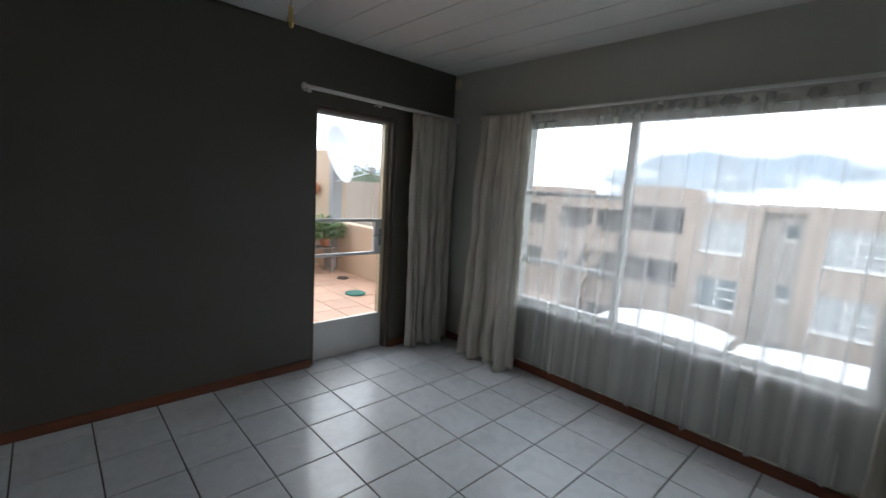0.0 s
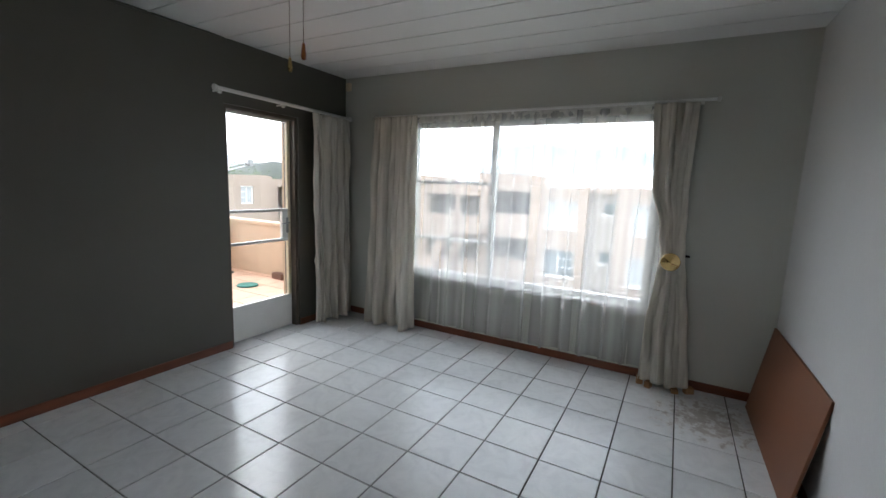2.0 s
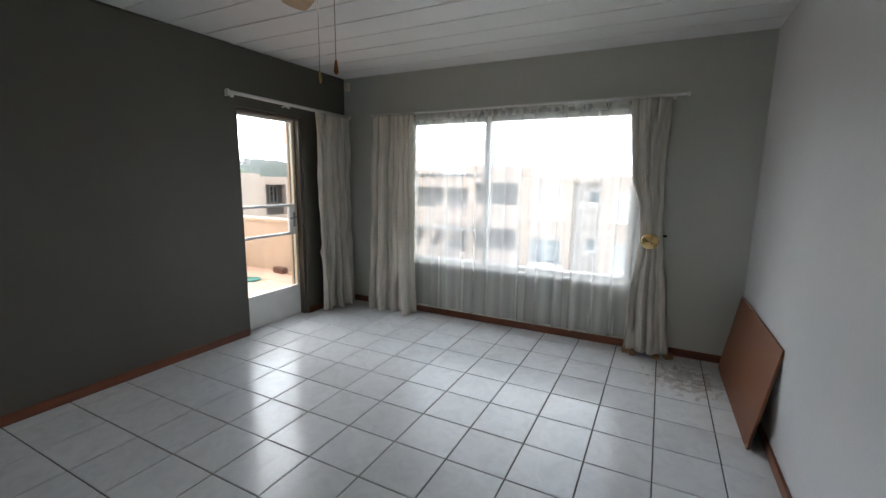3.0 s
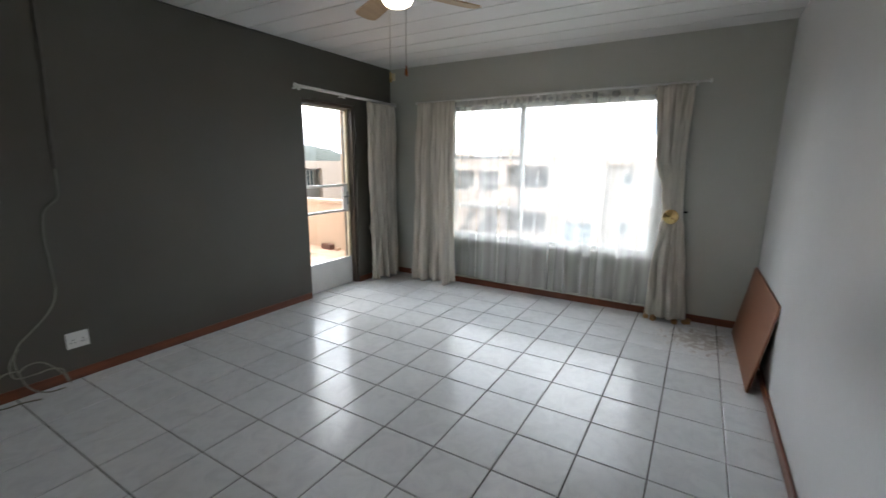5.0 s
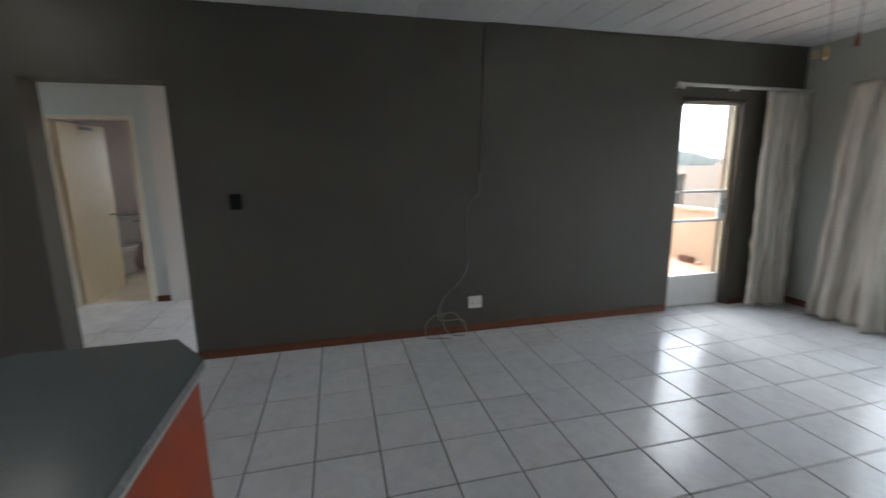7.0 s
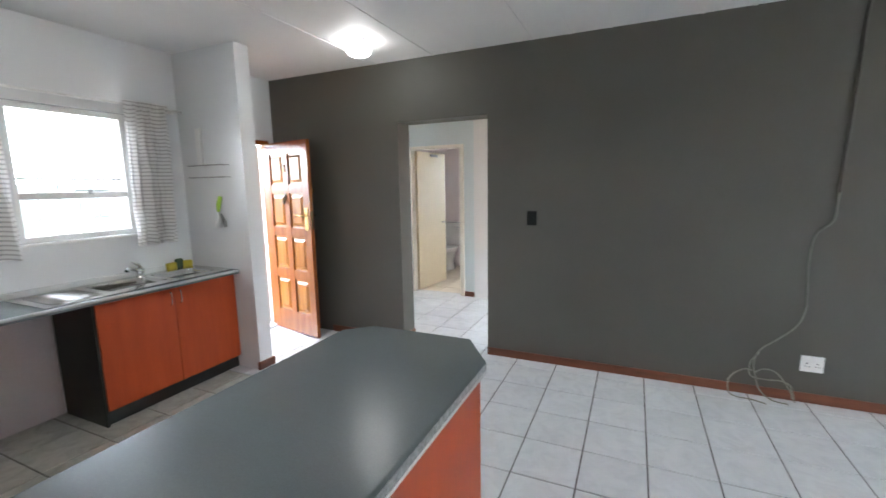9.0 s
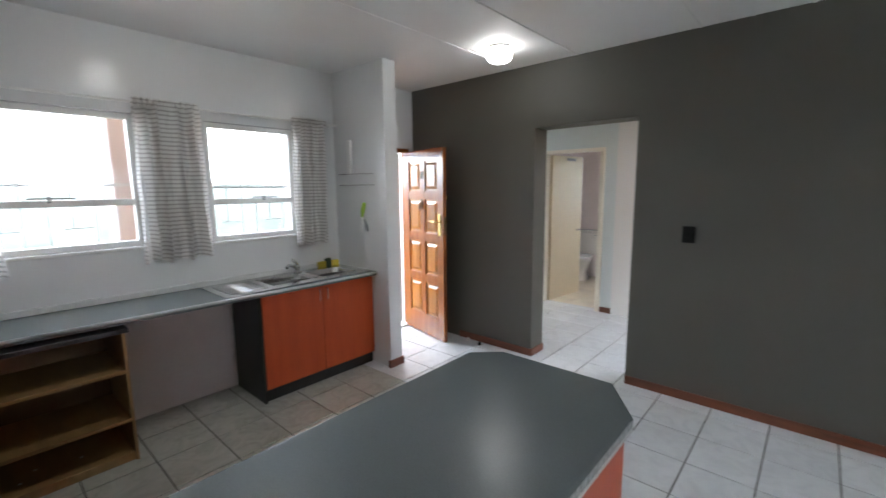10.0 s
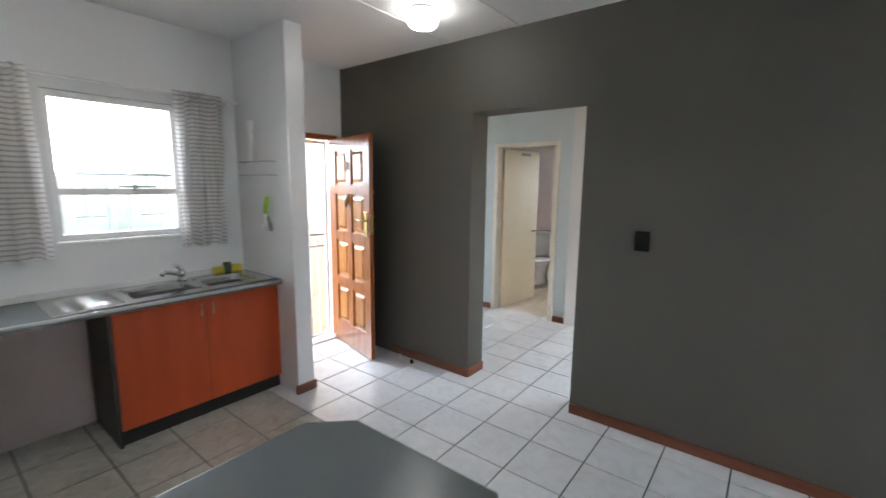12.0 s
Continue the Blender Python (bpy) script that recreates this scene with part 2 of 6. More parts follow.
# ---- window, doors, trim ----
def frame_bars(bm, along, c, u0, u1, z0, z1, w, d):
    """Four bars round an opening in a wall along x or y."""
    for a in ((u0, u0 + w, z0, z1), (u1 - w, u1, z0, z1), (u0 + w, u1 - w, z0, z0 + w), (u0 + w, u1 - w, z1 - w, z1)):
        if along == "y":
            box(bm, c, c + d, a[0], a[1], a[2], a[3], bevel=0.003)
        else:
            box(bm, a[0], a[1], c, c + d, a[2], a[3], bevel=0.003)


def glass_material(name, tint=(1, 1, 1)):
    m = bpy.data.materials.new(name)
    m.use_nodes = True
    n, l = m.node_tree.nodes, m.node_tree.links
    out = n["Material Output"]
    tr = n.new("ShaderNodeBsdfTransparent")
    tr.inputs["Color"].default_value = (*[0.97 * c for c in tint], 1)
    gl = n.new("ShaderNodeBsdfGlossy")
    gl.inputs["Roughness"].default_value = 0.03
    fr = n.new("ShaderNodeLayerWeight")
    fr.inputs["Blend"].default_value = 0.25
    fm = n.new("ShaderNodeMapRange")
    fm.inputs["To Min"].default_value, fm.inputs["To Max"].default_value = 0.02, 0.30
    l.new(fr.outputs["Facing"], fm.inputs["Value"])
    mx = n.new("ShaderNodeMixShader")
    l.new(fm.outputs["Result"], mx.inputs["Fac"])
    l.new(tr.outputs["BSDF"], mx.inputs[1])
    l.new(gl.outputs["BSDF"], mx.inputs[2])
    l.new(mx.outputs["Shader"], out.inputs["Surface"])
    return m


M_GLASS = glass_material("clear_glass")


def pane(name, bm, parent):
    ob = part(name, bm, M_GLASS, parent, "clear glass pane")
    ob.visible_shadow = False
    return ob


# large living room window
win = thing("window_1", "large white steel window with one opening side", "window", (0, 0, 0), kind="structure")
WX = XE + 0.06
WM = 2.635
bm = bmesh.new()
frame_bars(bm, "y", WX, WY0, WY1, WZ0, WZ1, 0.045, 0.05)
box(bm, WX, WX + 0.05, WM - 0.028, WM + 0.028, WZ0 + 0.045, WZ1 - 0.045, bevel=0.003)
part("window_frame", bm, M_WHITEMETAL, win)
for zb in (1.008, 1.61):
    part("window_bar", B(WX + 0.005, WX + 0.04, WM + 0.03, WY1 - 0.046, zb - 0.016, zb + 0.016, bevel=0.003), M_WHITEMETAL, win)
part("window_sill", B(XE - 0.02, XE + TH, WY0, WY1, WZ0 - 0.03, WZ0 - 0.002, bevel=0.005), M_WHITEMETAL, win, "white painted sill")
for a, b in ((WY0 + 0.046, WM - 0.029), (WM + 0.029, WY1 - 0.046)):
    pane("pane", B(WX + 0.02, WX + 0.024, a, b, WZ0 + 0.046, WZ1 - 0.046), win)
part("window_stay", B((WX - 0.02, WX - 0.005, 3.05, 3.42, 1.597, 1.607), (WX - 0.02, WX + 0.0, 3.40, 3.42, 1.575, 1.625)), M_BLACK, win, "dark metal window stay")

# kitchen windows with burglar bars outside
M_BAR = material("grey_steel_bars", (0.30, 0.31, 0.31), None, 5, 0.5)
for idx, (a, b, c, d) in ((2, K1), (3, K2)):
    kw = thing("window_%d" % idx, "white steel kitchen window with burglar bars outside", "window", (0, 0, 0), kind="structure")
    kx = XW - 0.09
    bm = bmesh.new()
    frame_bars(bm, "y", kx, a, b, c, d, 0.04, 0.05)
    zt = c + 0.315
    box(bm, kx + 0.002, kx + 0.048, a + 0.041, b - 0.041, zt - 0.022, zt + 0.022, bevel=0.003)
    part("window_frame", bm, M_WHITEMETAL, kw)
    bm = B(kx - 0.02, kx, a + 0.04, b - 0.04, zt + 0.11, zt + 0.122)
    part("window_bar", bm, M_BAR, kw)
    part("window_sill", B(kx + 0.05, XW + 0.012, a, b, c - 0.022, c - 0.001, bevel=0.004), M_WHITEMETAL, kw, "white sill")
    part("window_stay", B((kx + 0.055, kx + 0.065, a + 0.35, a + 0.58, zt + 0.028, zt + 0.038), (kx + 0.05, kx + 0.07, a + 0.44, a + 0.46, zt + 0.005, zt + 0.045)), M_BAR, kw, "dark metal stay")
    pane("pane", B(kx + 0.02, kx + 0.024, a + 0.041, b - 0.041, zt + 0.023, d - 0.041), kw)
    pane("pane", B(kx + 0.02, kx + 0.024, a + 0.041, b - 0.041, c + 0.041, zt - 0.023), kw)
    guard = thing("burglar_guard", "thin steel burglar bars outside the kitchen window", "security bars", (0, 0, 0), group="burglar bars")
    gx = XW - TH + 0.03
    k = 0
    yy = a + 0.07
    while yy < b - 0.03:
        lo, up = ((c + 0.02, c + 0.33), (c + 0.14, c + 0.62), (c + 0.02, c + 0.48))[k % 3]
        part("bar", B(gx, gx + 0.007, yy, yy + 0.006, lo, up), M_BAR, guard)
        for z in ((up, lo) if k % 3 == 1 else (up,)):
            part("rung", B(gx - 0.004, gx + 0.011, max(a, yy - 0.05), min(b, yy + 0.11), z - 0.004, z + 0.004), M_BAR, guard)
        k += 1
        yy += 0.125
    part("rail", B(gx - 0.004, gx + 0.012, a, b, c + 0.44, c + 0.447), M_BAR, guard)

# balcony door: white steel door with glass upper part, standing shut
M_FRAMEBROWN = material("dark_brown_frame_paint", (0.085, 0.068, 0.052), (0.07, 0.055, 0.042), 4, 0.4)
bdoor = thing("door_1", "white steel balcony door with glass and lower panel", "door", (0, 0, 0), kind="structure")
bm = B((BD0, BD0 + 0.035, YN + 0.02, YN + 0.13, 0, BDZ), (BD1 - 0.035, BD1, YN + 0.02, YN + 0.13, 0, BDZ), (BD0 + 0.035, BD1 - 0.035, YN + 0.02, YN + 0.13, BDZ - 0.035, BDZ), bevel=0.004)
part("door_frame", bm, M_FRAMEBROWN, bdoor, "dark brown door frame")
DY = YN + 0.085
M_CREAMSTILE = material("cream_enamel", (0.74, 0.66, 0.48), (0.7, 0.62, 0.45), 4, 0.4)
part("bottom_panel", B(BD0 + 0.037, BD1 - 0.037, DY, DY + 0.035, 0.002, 0.35, bevel=0.004), M_WHITEMETAL, bdoor, "white kick panel")
part("hinge_stile", B(BD0 + 0.037, BD0 + 0.066, DY, DY + 0.03, 0.35, BDZ - 0.037, bevel=0.003), M_WHITEMETAL, bdoor)
part("lock_stile", B(BD1 - 0.075, BD1 - 0.037, DY, DY + 0.035, 0.35, BDZ - 0.037, bevel=0.003), M_CREAMSTILE, bdoor, "cream lock stile")
part("top_rail", B(BD0 + 0.067, BD1 - 0.076, DY, DY + 0.03, BDZ - 0.06, BDZ - 0.037, bevel=0.003), M_WHITEMETAL, bdoor)
for z in (0.95, 1.26):
    part("crossbar", B(BD0 + 0.067, BD1 - 0.076, DY - 0.002, DY + 0.028, z - 0.014, z + 0.014, bevel=0.003), M_WHITEMETAL, bdoor)
part("lock_box", B(BD1 - 0.15, BD1 - 0.076, DY - 0.003, DY + 0.036, 0.965, 1.245, bevel=0.004), M_WHITEMETAL, bdoor, "white lock box")
handle = part("door_handle", B(BD1 - 0.105, BD1 - 0.075, DY - 0.012, DY - 0.003, 1.02, 1.18, bevel=0.004), M_BAR, bdoor, "grey metal handle plate")
bm = bmesh.new()
tube(bm, [(BD1 - 0.09, DY - 0.012, 1.13), (BD1 - 0.09, DY - 0.045, 1.13), (BD1 - 0.105, DY - 0.05, 1.128), (BD1 - 0.19, DY - 0.05, 1.12)], 0.008, 8)
part("lever", bm, M_BAR, handle)
pane("pane", B(BD0 + 0.067, BD1 - 0.076, DY + 0.012, DY + 0.016, 1.275, BDZ - 0.061), bdoor)
pane("pane", B(BD0 + 0.067, BD1 - 0.151, DY + 0.012, DY + 0.016, 0.966, 1.244), bdoor)
pane("pane", B(BD0 + 0.067, BD1 - 0.076, DY + 0.012, DY + 0.016, 0.352, 0.935), bdoor)

# skirting
SK, SKZ = 0.016, 0.072


def skirting(x0, x1, y0, y1):
    solid("baseboard", B(x0, x1, y0, y1, 0.0, SKZ, bevel=0.004), M_SKIRT, "red-brown wooden skirting board along the wall", kind="structure")


skirting(OP1, BD0 - 0.0, YN - SK, YN)
skirting(BD1, XE - SK - 0.002, YN - SK, YN)
skirting(XW + 0.7, OP0 + SK, YN - SK, YN)
skirting(OP0, OP0 + SK, YN + 0.001, YN + TH)
skirting(XE - SK, XE, YS + SK + 0.001, YN)
skirting(-3.10, -3.085 + SK, 3.42 - SK, 3.56 + SK)
skirting(-2.0, XE - SK - 0.002, YS, YS + SK)


# ---- curtains ----
def sheer_material():
    m = bpy.data.materials.new("white_sheer_net")
    m.use_nodes = True
    n, l = m.node_tree.nodes, m.node_tree.links
    out = n["Material Output"]
    tr = n.new("ShaderNodeBsdfTransparent")
    df = n.new("ShaderNodeBsdfDiffuse")
    df.inputs["Color"].default_value = (0.86, 0.86, 0.85, 1)
    tl = n.new("ShaderNodeBsdfTranslucent")
    tl.inputs["Color"].default_value = (0.86, 0.86, 0.85, 1)
    add = n.new("ShaderNodeMixShader")
    add.inputs["Fac"].default_value = 0.5
    l.new(df.outputs["BSDF"], add.inputs[1])
    l.new(tl.outputs["BSDF"], add.inputs[2])
    co = n.new("ShaderNodeTexCoord")
    mp = n.new("ShaderNodeMapping")
    mp.inputs["Scale"].default_value = (9.0, 1, 0.10)
    l.new(co.outputs["Object"], mp.inputs["Vector"])
    no = n.new("ShaderNodeTexNoise")
    no.inputs["Scale"].default_value = 1.0
    no.inputs["Detail"].default_value = 0.6
    l.new(mp.outputs["Vector"], no.inputs["Vector"])
    mr = n.new("ShaderNodeMapRange")
    mr.inputs["From Min"].default_value, mr.inputs["From Max"].default_value = 0.36, 0.66
    mr.inputs["To Min"].default_value, mr.inputs["To Max"].default_value = 0.26, 0.46
    l.new(no.outputs["Fac"], mr.inputs["Value"])
    mx = n.new("ShaderNodeMixShader")
    l.new(mr.outputs["Result"], mx.inputs["Fac"])
    l.new(tr.outputs["BSDF"], mx.inputs[1])
    l.new(add.outputs["Shader"], mx.inputs[2])
    l.new(mx.outputs["Shader"], out.inputs["Surface"])
    return m


M_SHEER = sheer_material()


def cloth(bm, width, z0, z1, folds, depth, nu=220, nz=30, seed=1, edges=None, top_tight=1.0, hem=0.0, swing=0.18, crumple=0.0, pleat=0):
    """Hanging cloth along local x from 0 to width; folds waver and open downwards. edges(s) gives the left and right edge at the height s (0 floor, 1 top)."""
    rng = random.Random(seed)
    ph = [rng.uniform(0, 6.28) for _ in range(8)]
    grid = []
    for j in range(nz + 1):
        s = j / nz
        z = z0 + (z1 - z0) * s
        left, right = edges(s) if edges else (0.0, width)
        row = []
        for i in range(nu + 1):
            u = i / nu
            w = u * folds * 2 * math.pi + 1.5 * math.sin(u * 5.1 + ph[0]) + 0.9 * math.sin(u * 11.3 + ph[1] + s * 1.4) + 0.35 * math.sin(s * 4 + ph[7] + u * 3)
            amp = depth * (0.65 + 0.35 * math.sin(u * 9 + ph[2])) * (0.55 + 0.45 * (1 - s) if s < 0.97 else 0.5 * top_tight)
            squeeze = (right - left) / max(width, 0.01)
            amp *= 0.6 + 0.4 * squeeze
            y = amp * (math.copysign(abs(math.sin(w)) ** 0.65, math.sin(w)) + 0.34 * math.sin(2.3 * w + ph[3] + 2.0 * s)) + 0.008 * math.sin(s * 7 + ph[4] + u * 6)
            if pleat:
                y = pleat * amp * 1.45 * (2 * abs(math.sin(w / 2)) ** 0.5 - 1.1) * (0.75 + 0.35 * math.sin(u * 23 + ph[3] + s))
            if crumple:
                y += crumple * (noise.noise(Vector((u * 7 + seed, s * 5, 0.3))) + 0.5 * noise.noise(Vector((u * 19 + seed, s * 11, 0.7))))
            x = left + (right - left) * u + swing * depth * math.cos(w + ph[5]) * (1 - 0.4 * s)
            zz = z + (hem * math.sin(w * 0.5 + ph[6]) * (1 - s) ** 6)
            row.append(bm.verts.new((x, y, zz)))
        grid.append(row)
    for a, b in zip(grid, grid[1:]):
        for i in range(nu):
            f = bm.faces.new((a[i], a[i + 1], b[i + 1], b[i]))
            f.smooth = True


def thicken(ob, t):
    mod = ob.modifiers.new("thickness", "SOLIDIFY")
    mod.thickness = t
    mod.offset = 0


# drape beside the balcony door
drape = thing("curtain", "cream cloth curtain bunched beside the balcony door", "curtain", pose(4.095, YN - 0.125, 0), group="living room drapes")
bm = bmesh.new()
cloth(bm, 0.56, 0.02, 2.262, 7.0, 0.10, seed=3, crumple=0.03, pleat=-1, nz=60, hem=0.012, edges=lambda s: (0.0 + 0.015 * (1 - s), 0.55 + 0.03 * (1 - s)))
thicken(part("cloth", bm, M_CURTAIN, drape), 0.003)
# drape at the corner side of the window
drape = thing("curtain", "cream cloth curtain hanging straight beside the window", "curtain", pose(XE - 0.13, 3.43, 0, 0, 0, 90), group="living room drapes")
bm = bmesh.new()
cloth(bm, 0.56, 0.015, 2.268, 8.5, 0.11, seed=8, crumple=0.03, pleat=1, nz=60, hem=0.012, edges=lambda s: (-0.01 - 0.02 * (1 - s), 0.52 + 0.085 * (1 - s)))
thicken(part("cloth", bm, M_CURTAIN, drape), 0.003)


# drape held by a tieback
def tied(s):
    z = 0.045 + (2.27 - 0.045) * s
    knots = ((0.0, 0.03, 0.40), (0.55, 0.09, 0.40), (0.9, 0.14, 0.355), (1.08, 0.17, 0.335), (1.3, 0.185, 0.36), (1.65, 0.20, 0.45), (2.3, 0.19, 0.50))
    for (za, la, ra), (zb, lb, rb) in zip(knots, knots[1:]):
        if z <= zb:
            f = (z - za) / (zb - za)
            f = f * f * (3 - 2 * f)
            return la + (lb - la) * f, ra + (rb - ra) * f
    return knots[-1][1:]


TIEY, TIEZ = 1.005, 1.062
drape = thing("curtain", "cream cloth curtain gathered by a brass tieback", "curtain", pose(XE - 0.125, 0.75, 0, 0, 0, 90), group="living room drapes")
bm = bmesh.new()
cloth(bm, 0.49, 0.045, 2.27, 7.0, 0.11, seed=12, crumple=0.045, pleat=1, nz=60, edges=tied)
thicken(part("cloth", bm, M_CURTAIN, drape), 0.003)
tie = thing("curtain_tieback", "round ridged brass curtain holdback on the wall", "curtain holdback", (XE - 0.215, TIEY, TIEZ))
bm = bmesh.new()
lathe(bm, [(0.002, 0.0), (0.068, 0.0), (0.07, 0.006), (0.062, 0.014), (0.05, 0.012), (0.042, 0.02), (0.03, 0.017), (0.022, 0.026), (0.002, 0.03)], 28, (0, 0, 0), Matrix.Rotation(radians(-90), 4, "Y"))
part("disc", bm, M_BRASS, tie)
bm = bmesh.new()
tube(bm, [(0.0, 0, 0), (0.212, 0, 0)], 0.009, 8)
part("stem", bm, M_BRASS, tie)
hook = solid("curtain_hook", B(XE - 0.035, XE - 0.001, 0.872, 0.91, 1.085, 1.102, bevel=0.004), M_BLACK, "small dark curtain hook on the grey wall", "hook")

# sheer net over the window
net = thing("net_curtain", "white sheer net curtain across the large window", "net curtain", pose(XE - 0.055, 1.0, 0, 0, 0, 90))
bm = bmesh.new()
cloth(bm, 2.62, 0.10, 2.265, 14, 0.03, nu=900, nz=16, seed=5, hem=0.01, swing=1.7)
part("net", bm, M_SHEER, net)
bm = bmesh.new()
cloth(bm, 2.62, 2.205, 2.285, 34, 0.012, nu=420, nz=3, seed=6)
part("heading", bm, material("gathered_net_heading", (0.66, 0.65, 0.61), (0.5, 0.49, 0.46), 14, 0.9), net, "gathered heading tape")


def rod(name, label, a, b, r, ends=True, brackets=(), wall_dir=(0, 1, 0), reach=0.08):
    t = thing(name, label, "curtain rod", (0, 0, 0))
    bm = bmesh.new()
    tube(bm, [a, b], r, 10)
    part("rail", bm, M_WHITEMETAL, t)
    d = (Vector(b) - Vector(a)).normalized()
    for e, sgn in ((a, -1), (b, 1)):
        if ends:
            bm = bmesh.new()
            tube(bm, [Vector(e), Vector(e) + d * sgn * 0.02], r * 1.5, 10)
            part("finial", bm, M_WHITEMETAL, t)
    for f in brackets:
        p = Vector(a).lerp(Vector(b), f)
        bm = bmesh.new()
        tube(bm, [p - Vector((0, 0, r)), p + Vector(wall_dir) * reach - Vector((0, 0, r))], 0.007, 8)
        box(bm, p.x - 0.012, p.x + 0.012, p.y - 0.012, p.y + 0.012, p.z - r - 0.022, p.z - r + 0.002)
        part("bracket", bm, M_WHITEMETAL, t)
    return t


rod("curtain_rod", "white metal curtain rail above the balcony door", (3.08, YN - 0.09, 2.30), (4.70, YN - 0.09, 2.285), 0.017, True, (0.02, 0.42), (0, 1, 0), 0.09)
rod("curtain_rod", "thin white curtain rail above the large window", (XE - 0.09, 0.825, 2.29), (XE - 0.09, 4.0, 2.278), 0.013, True, (0.03, 0.5, 0.97), (1, 0, 0), 0.09)

# ---- leaning board ----
bl = thing("board", "brown hardboard panel leaning against the white wall", "board", pose(3.995, 0.378, 0.0, 9.0, 0, 1.0))
part("panel", B(-0.63, 0.63, -0.016, 0.0, 0.0, 0.655, bevel=0.0015), M_BOARD, bl)

# ---- wooden blocks under the tied drape ----
M_BLOCK = material("raw_pine_block", (0.42, 0.25, 0.12), (0.33, 0.18, 0.08), 8, 0.7, fine=0.15, bump_scale=60, stretch=(1, 4, 1))
for (x, y, sx, sy, sz, r) in ((4.60, 1.13, 0.05, 0.05, 0.07, 8), (4.56, 1.06, 0.06, 0.045, 0.05, -20), (4.57, 0.87, 0.06, 0.05, 0.035, 15), (4.62, 0.77, 0.05, 0.07, 0.05, 30)):
    t = thing("wood_block", "small raw pine offcut on the tiled floor", "wood block", pose(x, y, 0, 0, 0, r), group="wood offcuts")
    part("block", B(-sx / 2, sx / 2, -sy / 2, sy / 2, 0, sz, bevel=0.003), M_BLOCK, t)

# ---- dark wall: socket, switch, cable ----
M_SOCKET = material("white_plastic", (0.78, 0.78, 0.76), None, 6, 0.3)
sk = thing("wall_socket", "white double wall socket above the skirting", "wall socket", (1.058, YN, 0.289))
part("plate", B(-0.066, 0.066, -0.010, 0, -0.058, 0.058, bevel=0.003), M_SOCKET, sk)
for dx in (-0.03, 0.03):
    part("rocker", B(dx - 0.008, dx + 0.008, -0.014, -0.0101, 0.02, 0.04, bevel=0.001), M_SOCKET, sk)
    part("pin_hole", B((dx - 0.004, dx + 0.004, -0.0108, -0.0101, 0.0, 0.008), (dx - 0.014, dx - 0.007, -0.0108, -0.0101, -0.02, -0.013), (dx + 0.007, dx + 0.014, -0.0108, -0.0101, -0.02, -0.013)), M_BLACK, sk, "dark pin holes")
sw = thing("light_switch", "black plastic light switch on the dark wall", "light switch", (-0.938, YN, 1.29))
part("plate", B(-0.042, 0.042, -0.011, 0, -0.062, 0.062, bevel=0.003), M_BLACK, sw)
part("rocker", B(-0.014, 0.014, -0.016, -0.0111, -0.024, 0.024, bevel=0.002), M_BLACK, sw)
M_CABLE = material("off_white_cable", (0.26, 0.25, 0.215), (0.2, 0.19, 0.16), 9, 0.5)
# darker tone for the hanging run than for the coil
M_CABLERUN = material("grey_cable", (0.165, 0.16, 0.14), (0.13, 0.125, 0.105), 9, 0.5)
M_CABLEDARK = material("painted_over_cable", (0.075, 0.07, 0.06), None, 9, 0.5)
YC = YN - 0.006
cab = thing("cable", "loose white cable hanging down and coiled on the floor", "cable", (0, 0, 0))


def smooth_path(pts, n=8):
    """Points along a smooth curve through the given ones."""
    pts = [Vector(p) for p in pts]
    out = []
    ext = [pts[0]] + pts + [pts[-1]]
    for i in range(1, len(ext) - 2):
        p0, p1, p2, p3 = ext[i - 1:i + 3]
        for k in range(n):
            t = k / n
            out.append(0.5 * ((2 * p1) + (p2 - p0) * t + (2 * p0 - 5 * p1 + 4 * p2 - p3) * t * t + (3 * p1 - p0 - 3 * p2 + p3) * t ** 3))
    out.append(pts[-1])
    return out


bm = bmesh.new()
tube(bm, smooth_path([(1.155, YC, ZC - 0.004), (1.13, YC, 2.6), (1.12, YC, 2.2), (1.105, YC, 1.8), (1.095, YC, 1.49)]), 0.011, 8)
part("painted_run", bm, M_CABLEDARK, cab, "stretch painted over in charcoal")
bm = bmesh.new()
tube(bm, smooth_path([(1.095, YC, 1.49), (1.09, YC - 0.004, 1.345), (1.07, YC - 0.004, 1.285), (1.0, YC - 0.004, 1.215), (0.977, YC, 1.06), (0.985, YC, 0.84), (0.99, YC, 0.69)]), 0.006, 8)
part("white_run", bm, M_CABLERUN, cab, "bare off-white stretch")
bm = bmesh.new()
tube(bm, smooth_path([(0.99, YC, 0.69), (0.97, YC, 0.60), (0.92, YC, 0.517), (0.825, YC - 0.01, 0.428), (0.748, YC - 0.02, 0.36), (0.714, YC - 0.03, 0.265), (0.726, YC - 0.04, 0.165), (0.76, YC - 0.05, 0.06), (0.83, YC - 0.08, 0.012), (0.92, YC - 0.10, 0.008)]), 0.005, 8)
tube(bm, smooth_path([(0.745, YC - 0.02, 0.34), (0.69, YC - 0.04, 0.26), (0.70, YC - 0.04, 0.16), (0.80, YC - 0.04, 0.145), (0.87, YC - 0.04, 0.15), (0.935, YC - 0.04, 0.125), (0.955, YC - 0.05, 0.06), (0.965, YC - 0.06, 0.012)]), 0.005, 8)
tube(bm, smooth_path([(0.71, YC - 0.03, 0.2), (0.645, YC - 0.04, 0.2), (0.565, YC - 0.06, 0.13), (0.565, YC - 0.08, 0.03), (0.61, YC - 0.10, 0.008), (0.70, YC - 0.11, 0.008), (0.78, YC - 0.15, 0.008)]), 0.005, 8)
